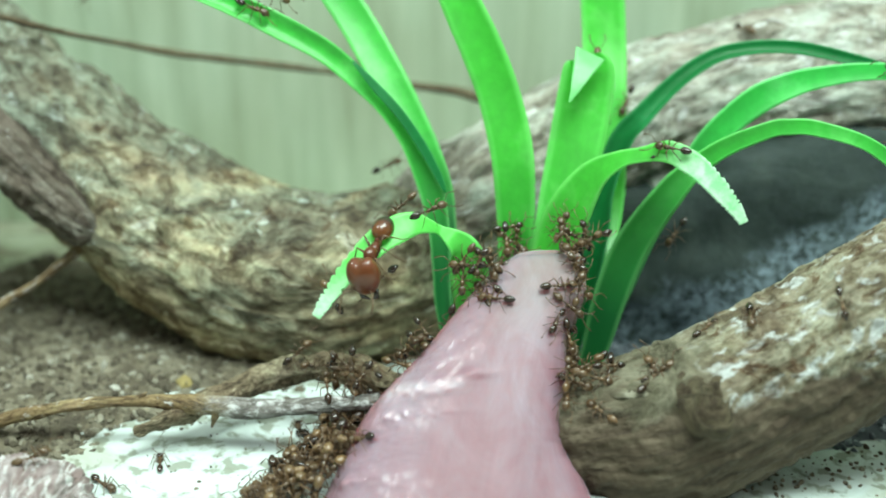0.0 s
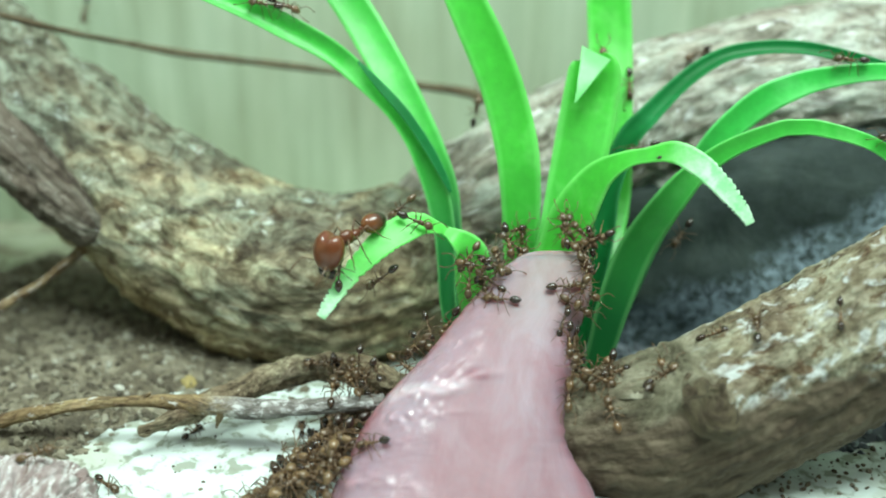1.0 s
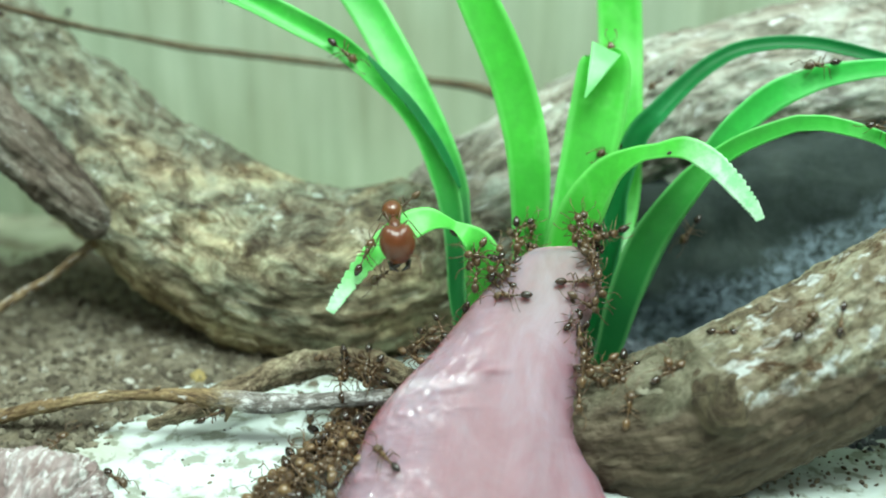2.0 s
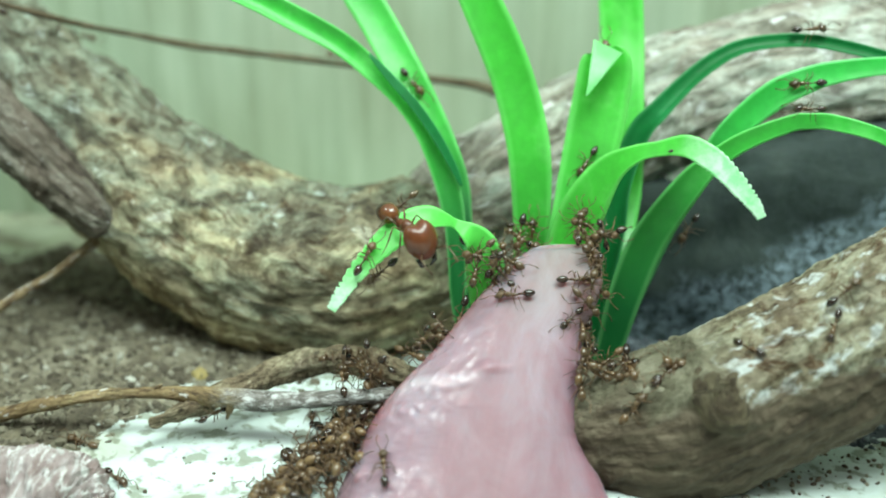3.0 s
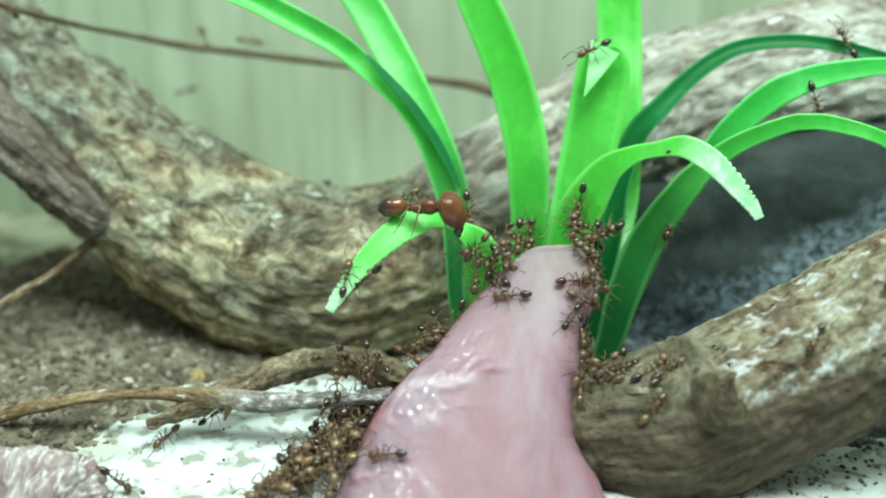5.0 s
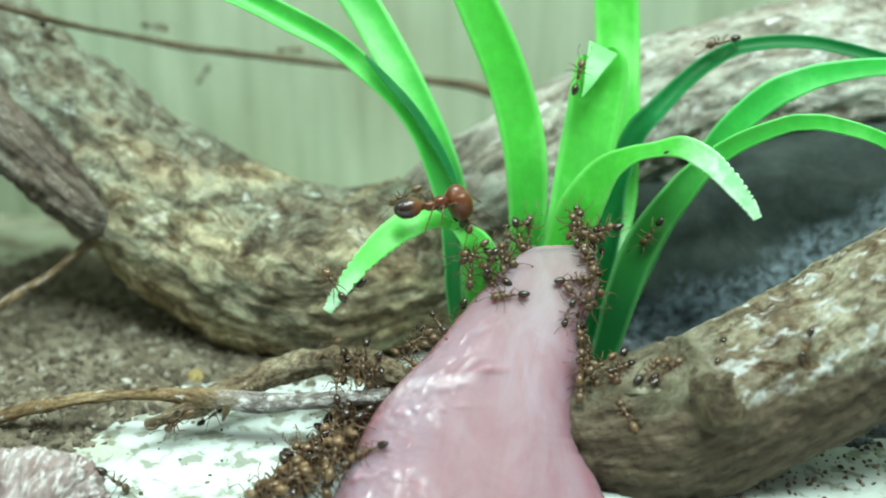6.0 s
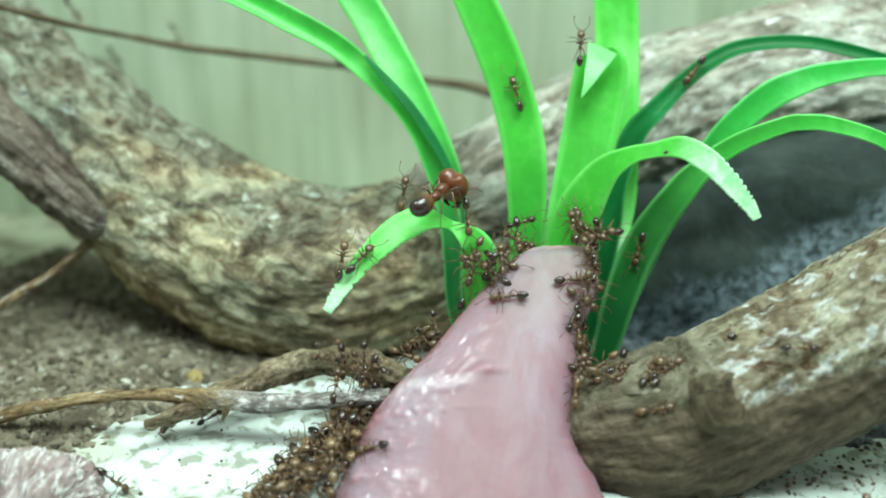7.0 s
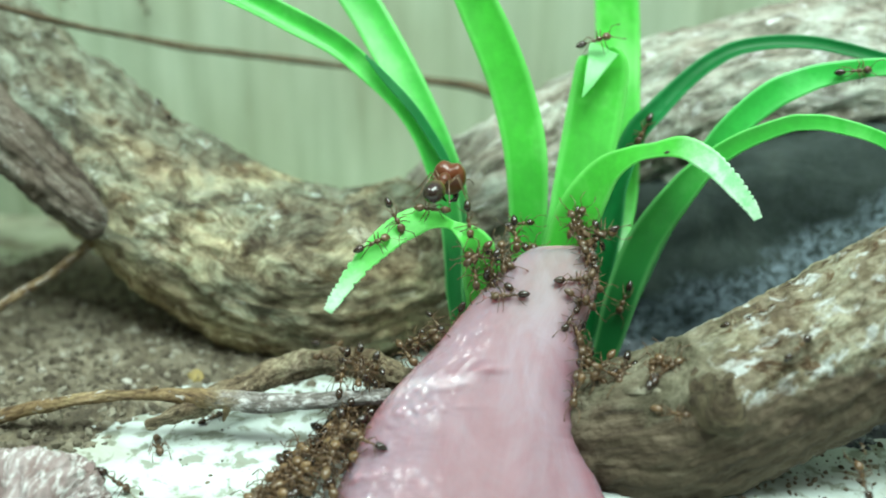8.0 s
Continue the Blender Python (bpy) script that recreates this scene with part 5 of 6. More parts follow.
# on the upper left leaves
wanders(worker, [(0, stance((-17.83, 103.05, 37.81), (-15.91, 102.75, 37.01), (0.00, -0.75, 0.66))), (0.5, stance((-17.06, 102.99, 37.66), (-15.03, 102.77, 37.06), (0.00, -0.75, 0.66))), (1, stance((-15.12, 102.95, 37.55), (-17.14, 103.06, 37.85), (0.00, -0.75, 0.66))), (1.5, stance((-17.31, 102.92, 37.47), (-19.02, 103.14, 38.08), (0.00, -0.75, 0.66))), (1.7, stance((-18.46, 103.03, 37.77), (-20.60, 103.25, 38.37), (0.00, -0.75, 0.66))), (2.8, stance((-23.04, 103.64, 39.44), (-24.64, 103.91, 40.19), (0.00, -0.75, 0.66))), (8, stance((-23.24, 103.76, 39.78), (-24.84, 104.05, 40.58), (0.00, -0.75, 0.66)))])
wanders(worker, [(0, stance((-15.77, 104.00, 38.96), (-14.16, 103.72, 38.21), (0.00, -0.75, 0.66))), (0.5, stance((-15.96, 103.83, 38.51), (-14.08, 103.58, 37.80), (0.00, -0.75, 0.66))), (1, stance((-15.44, 103.13, 38.05), (-13.51, 102.84, 37.25), (0.00, -0.75, 0.66))), (1.5, stance((-13.40, 102.70, 35.98), (-11.05, 102.53, 35.53), (0.00, -0.75, 0.66))), (1.7, stance((-12.90, 102.57, 35.62), (-10.76, 102.27, 34.82), (0.00, -0.75, 0.66))), (2.2, stance((-9.21, 102.53, 32.83), (-7.62, 102.35, 31.24), (-0.04, -0.99, 0.07))), (2.8, stance((-6.10, 107.98, 33.48), (-4.84, 106.99, 31.84), (-0.13, -0.89, 0.44))), (3, stance((-4.26, 105.90, 29.91), (-2.79, 105.00, 28.39), (-0.04, -0.87, 0.48))), (3.5, stance((-1.09, 103.24, 25.31), (0.80, 102.41, 23.69), (-0.18, -0.93, 0.30))), (4, stance((0.80, 101.79, 22.26), (1.91, 100.88, 20.44), (-0.25, -0.92, 0.30))), (4.5, stance((1.65, 101.05, 20.75), (2.20, 100.09, 18.84), (-0.30, -0.90, 0.30))), (5.2, stance((1.97, 91.16, 21.12), (2.17, 90.47, 19.22), (0.47, -0.85, 0.23))), (8, stance((2.05, 91.08, 20.67), (2.25, 90.39, 18.77), (0.51, -0.84, 0.18)))])
wanders(worker, [(5.8, stance((8.13, 96.97, 14.74), (8.23, 97.56, 16.84), (0.01, -0.96, 0.27))), (6.5, stance((8.23, 98.40, 20.02), (8.49, 98.96, 22.22), (-0.06, -0.96, 0.26))), (7, stance((7.36, 100.96, 27.83), (6.71, 101.73, 30.07), (-0.13, -0.95, 0.28))), (7.4, stance((5.66, 102.61, 33.70), (4.78, 103.12, 35.76), (-0.18, -0.97, 0.17))), (8, stance((3.44, 103.51, 39.07), (2.69, 104.24, 41.08), (0.00, -0.75, 0.66)))])
wanders(worker, [(0, stance((24.86, 100.56, 16.37), (23.85, 100.08, 15.05), (0.00, -0.75, 0.66))), (4.7, stance((22.99, 100.52, 16.25), (22.09, 99.98, 14.77), (0.00, -0.75, 0.66))), (5.2, stance((21.18, 94.17, 19.29), (20.45, 93.67, 17.91), (0.00, -0.75, 0.66))), (5.8, stance((20.90, 95.55, 18.42), (19.64, 95.54, 16.51), (-0.12, -0.99, 0.09))), (6.5, stance((18.96, 95.59, 16.86), (17.76, 95.40, 14.88), (0.07, -0.99, 0.06))), (7, stance((18.93, 95.59, 16.74), (18.20, 95.23, 13.68), (-0.02, -0.99, 0.11))), (7.5, stance((18.92, 95.49, 15.42), (18.56, 95.05, 13.17), (-0.13, -0.97, 0.19))), (8, stance((17.63, 94.79, 11.53), (16.94, 94.48, 9.61), (-0.09, -0.98, 0.19)))])
# on the board and the thin root
wanders(worker, [(0, stance((-43.15, 136.75, 36.86), (-43.15, 135.91, 34.55), (0.00, -0.75, 0.66))), (1.5, stance((-44.30, 135.39, 33.11), (-44.72, 134.62, 31.00), (0.00, -0.75, 0.66))), (1.7, stance((-45.25, 135.34, 32.97), (-45.39, 134.38, 30.33), (0.00, -0.75, 0.66))), (2.2, stance((-47.82, 134.85, 31.62), (-48.80, 134.32, 30.17), (0.00, -0.75, 0.66))), (2.8, stance((-49.60, 134.36, 30.28), (-47.07, 134.17, 29.75), (0.00, -0.75, 0.66))), (3, stance((-46.93, 134.12, 29.64), (-44.11, 133.84, 28.84), (0.00, -0.75, 0.66))), (3.5, stance((-41.43, 133.76, 28.64), (-38.34, 133.57, 28.11), (0.00, -0.75, 0.66))), (4, stance((-35.25, 133.52, 27.98), (-32.30, 133.52, 27.98), (0.00, -0.75, 0.66))), (4.5, stance((-31.50, 133.81, 28.78), (-28.41, 133.91, 29.04), (0.00, -0.75, 0.66))), (4.7, stance((-31.16, 133.86, 28.91), (-28.07, 133.96, 29.17), (0.00, -0.75, 0.66))), (5.2, stance((-28.88, 133.97, 29.21), (-31.55, 133.92, 29.07), (0.00, -0.75, 0.66))), (5.8, stance((-35.05, 134.32, 30.16), (-32.24, 134.17, 29.77), (0.00, -0.75, 0.66))), (6.5, stance((-44.64, 135.05, 32.18), (-41.69, 134.66, 31.12), (0.00, -0.75, 0.66))), (7, stance((-46.80, 135.53, 33.50), (-45.25, 134.76, 31.39), (0.00, -0.75, 0.66))), (7.5, stance((-47.31, 135.82, 34.29), (-46.33, 135.19, 32.57), (0.00, -0.75, 0.66))), (8, stance((-47.82, 136.42, 35.94), (-47.33, 135.82, 34.29), (0.00, -0.75, 0.66)))])
wanders(pale_worker, [(0, stance((-8.72, 133.10, 26.82), (-11.53, 133.20, 27.08), (0.00, -0.75, 0.66))), (2.8, stance((-11.37, 132.97, 26.45), (-14.18, 133.16, 26.98), (0.00, -0.75, 0.66))), (3.5, stance((-15.15, 133.33, 27.45), (-17.96, 133.52, 27.98), (0.00, -0.75, 0.66))), (4, stance((-19.79, 133.42, 27.71), (-22.74, 133.47, 27.85), (0.00, -0.75, 0.66))), (4.5, stance((-23.91, 133.72, 28.51), (-26.72, 133.96, 29.17), (0.00, -0.75, 0.66))), (4.7, stance((-26.39, 133.91, 29.04), (-23.58, 133.72, 28.51), (0.00, -0.75, 0.66))), (5.8, stance((-22.12, 133.50, 27.92), (-19.17, 133.55, 28.05), (0.00, -0.75, 0.66))), (6.5, stance((-16.18, 133.22, 27.16), (-13.37, 133.08, 26.76), (0.00, -0.75, 0.66))), (8, stance((-10.22, 132.89, 26.24), (-7.41, 132.74, 25.84), (0.00, -0.75, 0.66)))])
wanders(tiny_worker, [(0, stance((-41.02, 143.71, 15.04), (-39.46, 144.51, 17.23), (0.00, -0.75, 0.66))), (4, stance((-42.84, 143.96, 15.74), (-41.13, 144.71, 17.78), (0.00, -0.75, 0.66))), (4.5, stance((-40.56, 145.35, 19.54), (-38.39, 145.82, 20.85), (0.00, -0.75, 0.66))), (4.7, stance((-38.95, 145.40, 19.68), (-36.46, 145.61, 20.27), (0.00, -0.75, 0.66))), (5.8, stance((-34.23, 145.64, 20.34), (-31.75, 146.49, 22.68), (0.00, -0.75, 0.66))), (6.5, stance((-31.08, 132.65, 25.58), (-31.08, 133.46, 27.82), (0.00, -0.75, 0.66))), (7, stance((-36.35, 147.94, 26.65), (-37.43, 148.73, 28.84), (0.00, -0.75, 0.66))), (7.5, stance((-38.78, 148.47, 28.11), (-40.02, 149.21, 30.16), (0.00, -0.75, 0.66))), (8, stance((-40.66, 149.21, 30.16), (-41.74, 149.96, 32.20), (0.00, -0.75, 0.66)))])
wanders(tiny_worker, [(0, stance((-48.77, 113.95, 35.60), (-46.99, 113.74, 35.04), (0.00, -0.75, 0.66))), (5.2, stance((-46.57, 113.95, 35.60), (-44.91, 113.58, 34.60), (0.00, -0.75, 0.66))), (5.8, stance((-44.79, 116.98, 34.05), (-44.23, 118.60, 31.50), (0.48, -0.69, 0.37))), (6.5, stance((-43.27, 124.02, 30.81), (-41.32, 123.49, 29.35), (0.58, -0.34, 0.74))), (7, stance((-47.30, 151.45, 25.47), (-45.84, 151.45, 22.59), (0.00, -1.00, 0.00))), (7.5, stance((-43.81, 151.45, 21.47), (-42.28, 151.46, 19.03), (0.00, -1.00, 0.00))), (8, stance((-31.38, 115.97, 25.04), (-30.14, 115.33, 23.29), (0.44, -0.31, 0.84)))])
# on the meat
wanders(worker, [(0, stance((-5.10, 77.88, 5.55), (-6.77, 79.37, 4.37), (0.00, -0.30, 0.95))), (0.5, stance((-4.64, 77.69, 5.71), (-6.40, 78.57, 4.67), (0.00, -0.30, 0.95))), (1, stance((-4.32, 77.19, 5.66), (-6.26, 78.11, 4.71), (0.00, -0.30, 0.95))), (1.5, stance((-4.05, 75.77, 4.84), (-5.90, 77.52, 4.86), (0.00, -0.30, 0.95))), (1.7, stance((-3.65, 75.49, 4.69), (-5.47, 76.93, 4.88), (0.00, -0.30, 0.95))), (2.2, stance((-4.55, 74.41, 3.76), (-5.46, 76.23, 4.54), (0.00, -0.30, 0.95))), (2.8, stance((-4.96, 74.03, 3.25), (-5.23, 75.94, 4.38), (0.00, -0.30, 0.95))), (3.5, stance((-5.05, 74.03, 3.20), (-5.22, 75.93, 4.34), (0.00, -0.30, 0.95))), (4, stance((-3.89, 74.92, 4.22), (-5.51, 76.27, 4.56), (0.00, -0.30, 0.95))), (4.5, stance((-3.40, 75.66, 4.88), (-5.82, 76.24, 4.32), (0.00, -0.30, 0.95))), (4.7, stance((-3.35, 75.39, 4.67), (-5.59, 76.13, 4.39), (0.00, -0.30, 0.95))), (5.2, stance((-3.98, 75.79, 4.87), (-6.10, 76.38, 4.21), (0.00, -0.30, 0.95))), (5.8, stance((-4.83, 76.45, 4.98), (-6.93, 76.94, 3.69), (0.00, -0.30, 0.95))), (6.5, stance((-4.87, 76.78, 5.18), (-7.03, 78.03, 3.81), (0.00, -0.30, 0.95))), (7, stance((-4.61, 76.57, 5.15), (-6.95, 77.79, 3.84), (0.00, -0.30, 0.95))), (7.5, stance((-4.77, 76.61, 5.12), (-6.89, 76.69, 5.34), (0.00, -0.30, 0.95))), (8, stance((-5.44, 76.84, 4.83), (-7.20, 77.09, 5.53), (0.00, -0.30, 0.95)))])
wanders(worker, [(0, stance((7.15, 85.78, 14.44), (4.06, 86.99, 14.32), (0.00, -0.30, 0.95))), (1, stance((7.19, 85.82, 14.46), (4.10, 86.89, 14.29), (0.00, -0.30, 0.95))), (3, stance((7.37, 85.86, 14.50), (4.34, 86.15, 14.17), (0.00, -0.30, 0.95))), (4.5, stance((7.34, 85.79, 14.47), (4.22, 86.20, 14.20), (0.00, -0.30, 0.95))), (6, stance((7.32, 85.86, 14.50), (4.20, 86.20, 14.15), (0.00, -0.30, 0.95))), (7, stance((7.35, 85.83, 14.48), (4.04, 86.15, 14.08), (0.00, -0.30, 0.95))), (8, stance((7.38, 85.87, 14.52), (4.07, 86.29, 14.13), (0.00, -0.30, 0.95)))])
wanders(worker, [(0, stance((9.67, 86.79, 15.25), (12.72, 87.48, 15.24), (0.00, -0.30, 0.95))), (1, stance((9.72, 86.83, 15.28), (12.77, 87.50, 15.22), (0.00, -0.30, 0.95))), (3, stance((9.79, 86.91, 15.34), (12.74, 87.47, 15.23), (0.00, -0.30, 0.95))), (4.5, stance((9.76, 86.76, 15.25), (12.82, 87.54, 15.25), (0.00, -0.30, 0.95))), (7, stance((9.88, 86.92, 15.37), (12.95, 87.66, 15.29), (0.00, -0.30, 0.95))), (8, stance((9.81, 86.92, 15.37), (12.86, 87.60, 15.31), (0.00, -0.30, 0.95)))])
# on the short leaf
wanders(worker, [(0, stance((-1.08, 88.09, 21.57), (0.58, 88.32, 22.21), (0.00, -0.75, 0.66))), (0.5, stance((-3.11, 88.34, 22.26), (-1.64, 88.44, 22.54), (0.00, -0.75, 0.66))), (1, stance((-2.73, 89.09, 21.08), (-1.05, 89.13, 20.33), (0.29, -0.74, 0.61))), (1.5, stance((-0.52, 89.10, 19.95), (0.87, 88.72, 18.93), (0.42, -0.76, 0.49))), (1.7, stance((0.22, 97.55, 16.41), (1.64, 97.48, 15.16), (0.29, -0.84, 0.38))), (2.8, stance((1.55, 91.47, 17.16), (2.37, 90.91, 15.62), (0.05, -1.00, 0.04))), (8, stance((1.77, 91.48, 17.31), (2.59, 90.92, 15.76), (0.08, -0.99, -0.08)))])
wanders(worker, [(0, stance((-8.31, 86.34, 13.84), (-9.19, 86.85, 15.23), (0.00, -0.75, 0.66))), (1.5, stance((-7.81, 84.97, 17.39), (-7.23, 85.53, 18.93), (0.00, -0.75, 0.66))), (1.7, stance((-7.52, 85.22, 17.49), (-6.75, 85.78, 19.03), (0.00, -0.75, 0.66))), (2.8, stance((-7.12, 85.09, 17.10), (-6.40, 86.33, 18.49), (0.03, -0.76, 0.64))), (3, stance((-7.60, 85.05, 17.02), (-6.50, 86.41, 18.58), (0.08, -0.76, 0.64))), (3.5, stance((-7.69, 85.06, 17.06), (-6.59, 86.42, 18.62), (0.06, -0.79, 0.60))), (4, stance((-7.89, 85.25, 17.30), (-6.78, 86.46, 18.71), (0.06, -0.78, 0.62))), (4.5, stance((-8.36, 84.31, 16.12), (-7.55, 85.58, 17.69), (0.03, -0.81, 0.58))), (4.7, stance((-8.51, 84.19, 15.96), (-7.79, 85.32, 17.38), (0.01, -0.82, 0.57))), (5.8, stance((-8.85, 83.83, 15.44), (-9.99, 84.26, 16.61), (0.00, -0.75, 0.66))), (6.5, stance((-8.68, 84.07, 16.09), (-8.30, 84.76, 17.98), (0.00, -0.75, 0.66))), (7, stance((-8.81, 85.46, 16.99), (-8.52, 86.03, 18.53), (0.00, -0.75, 0.66))), (7.5, stance((-8.52, 86.30, 18.12), (-7.74, 86.83, 19.58), (0.00, -0.75, 0.66))), (8, stance((-7.06, 86.37, 18.62), (-5.34, 87.04, 19.20), (0.08, -0.79, 0.61)))])
wanders(worker, [(0, stance((-3.72, 88.75, 16.09), (-5.23, 88.41, 15.14), (0.00, -0.75, 0.66))), (4, stance((-5.60, 88.75, 16.06), (-7.11, 88.32, 14.89), (0.00, -0.75, 0.66))), (5.8, stance((-7.15, 86.86, 15.26), (-8.63, 86.52, 14.33), (0.00, -0.75, 0.66))), (6.5, stance((-8.03, 84.48, 16.34), (-8.86, 83.63, 15.13), (-0.02, -0.81, 0.59))), (7, stance((-8.00, 85.05, 17.04), (-6.22, 86.50, 18.67), (0.07, -0.77, 0.64))), (7.5, stance((-6.76, 86.27, 18.45), (-5.50, 87.07, 20.63), (0.07, -0.77, 0.64))), (8, stance((-4.69, 88.62, 21.67), (-3.90, 88.08, 20.19), (0.11, -0.75, 0.65)))])
wanders(pale_worker, [(0, stance((-2.08, 93.82, 21.24), (-3.32, 93.47, 20.27), (0.00, -0.75, 0.66))), (4, stance((-3.50, 93.64, 20.73), (-4.74, 93.28, 19.76), (0.00, -0.75, 0.66))), (5.8, stance((-2.87, 91.47, 22.10), (-3.98, 91.27, 21.53), (0.00, -0.75, 0.66))), (6.5, stance((-2.99, 91.45, 22.03), (-4.00, 91.24, 21.46), (0.00, -0.75, 0.66))), (7, stance((-3.63, 91.21, 21.37), (-3.43, 91.66, 22.60), (0.00, -0.75, 0.66))), (7.5, stance((-4.71, 88.79, 20.57), (-3.42, 89.13, 21.50), (0.00, -0.75, 0.66))), (8, stance((0.02, 90.03, 20.90), (-2.06, 89.44, 21.30), (0.33, -0.78, 0.53)))])
# on the front log
wanders(worker, [(0, stance((17.77, 79.18, 9.98), (19.54, 79.21, 11.31), (0.00, -0.30, 0.95))), (3, stance((17.30, 78.80, 9.90), (19.16, 79.19, 10.99), (0.00, -0.30, 0.95))), (4.5, stance((17.43, 78.89, 10.00), (19.27, 79.25, 11.16), (0.00, -0.30, 0.95))), (7, stance((17.48, 79.09, 9.98), (19.29, 79.28, 11.22), (0.00, -0.30, 0.95))), (8, stance((17.41, 79.05, 10.00), (19.23, 79.31, 11.21), (0.00, -0.30, 0.95)))])
wanders(worker, [(0, stance((14.44, 83.62, 9.69), (13.46, 83.28, 8.78), (0.00, -0.30, 0.95))), (3, stance((15.24, 81.89, 9.93), (15.46, 80.21, 9.70), (0.00, -0.30, 0.95))), (3.5, stance((15.85, 78.51, 9.57), (16.59, 80.96, 10.42), (0.00, -0.30, 0.95))), (4, stance((15.49, 79.72, 9.57), (17.24, 79.82, 10.46), (0.00, -0.30, 0.95))), (4.7, stance((15.85, 79.58, 9.65), (17.82, 79.97, 10.60), (0.00, -0.30, 0.95))), (8, stance((16.81, 78.24, 9.80), (17.37, 80.11, 10.67), (0.00, -0.30, 0.95)))])
wanders(pale_worker, [(0, stance((14.64, 77.79, 7.28), (13.40, 79.05, 7.75), (-0.43, -0.68, 0.56))), (4, stance((15.17, 77.57, 7.48), (16.40, 76.98, 8.31), (-0.53, -0.61, 0.59))), (4.7, stance((16.91, 76.77, 8.33), (18.24, 76.33, 8.87), (-0.40, -0.80, 0.44))), (5.8, stance((15.43, 77.19, 7.23), (13.77, 78.40, 7.09), (-0.50, -0.65, 0.57))), (6.5, stance((15.25, 77.35, 7.27), (17.08, 76.55, 8.02), (-0.45, -0.72, 0.51))), (7, stance((16.31, 76.97, 8.00), (18.06, 76.39, 8.63), (-0.41, -0.73, 0.52))), (7.5, stance((17.59, 76.49, 8.35), (19.05, 76.02, 8.31), (-0.29, -0.83, 0.47))), (8, stance((17.59, 76.50, 8.35), (19.03, 75.95, 8.25), (-0.28, -0.85, 0.45)))])
wanders(worker, [(0, stance((26.41, 81.49, 15.61), (25.86, 78.69, 15.08), (-0.43, -0.19, 0.88))), (0.5, stance((25.96, 79.96, 15.16), (25.75, 77.38, 14.43), (-0.45, -0.31, 0.82))), (1, stance((25.58, 77.71, 14.56), (26.09, 80.03, 15.22), (-0.51, -0.23, 0.82))), (1.5, stance((26.09, 78.27, 15.03), (27.63, 78.28, 15.90), (-0.35, -0.41, 0.83))), (1.7, stance((27.13, 76.74, 14.74), (28.09, 77.82, 15.52), (-0.24, -0.63, 0.74))), (2.8, stance((29.98, 78.26, 16.66), (31.36, 78.72, 17.68), (-0.40, -0.43, 0.80))), (4, stance((33.99, 77.75, 18.85), (35.30, 78.02, 19.69), (-0.23, -0.65, 0.72))), (8, stance((35.94, 77.60, 18.99), (37.30, 77.96, 19.79), (-0.12, -0.75, 0.65)))])
wanders(tiny_worker, [(0, stance((22.31, 81.15, 13.47), (23.48, 81.85, 13.93), (-0.44, -0.16, 0.88))), (2.8, stance((22.18, 80.88, 13.30), (23.21, 78.72, 13.59), (-0.46, -0.26, 0.85))), (3, stance((23.53, 78.14, 13.47), (24.66, 76.91, 13.25), (-0.48, -0.58, 0.63))), (4, stance((22.94, 76.79, 12.16), (21.54, 77.31, 12.11), (-0.41, -0.65, 0.64))), (5.8, stance((22.11, 77.27, 12.29), (22.46, 78.73, 13.18), (-0.40, -0.51, 0.74))), (7.5, stance((22.04, 80.06, 13.10), (23.52, 79.24, 13.88), (-0.47, -0.16, 0.87))), (8, stance((23.56, 80.93, 13.93), (24.85, 80.38, 14.58), (-0.39, -0.19, 0.90)))])
wanders(tiny_worker, [(0, stance((32.34, 78.17, 18.22), (32.46, 76.77, 16.89), (-0.39, -0.58, 0.66))), (5.8, stance((29.05, 76.59, 15.07), (28.13, 75.98, 13.66), (-0.30, -0.71, 0.63))), (7.5, stance((27.21, 75.88, 13.48), (28.26, 76.21, 14.49), (-0.20, -0.80, 0.55))), (8, stance((27.21, 75.96, 13.54), (28.26, 76.27, 14.56), (-0.15, -0.81, 0.56)))])
wanders(worker, [(0, stance((37.65, 71.17, -0.78), (37.20, 71.70, 0.69), (0.00, -0.75, 0.66))), (6, stance((36.28, 71.10, -0.95), (35.61, 71.63, 0.51), (0.00, -0.75, 0.66))), (7, stance((33.87, 71.72, 0.74), (33.43, 72.32, 2.41), (0.00, -0.75, 0.66))), (7.5, stance((32.61, 72.36, 2.53), (32.43, 73.05, 4.42), (0.00, -0.75, 0.66))), (8, stance((33.41, 72.53, 3.00), (32.69, 73.27, 5.01), (0.00, -0.75, 0.66)))])
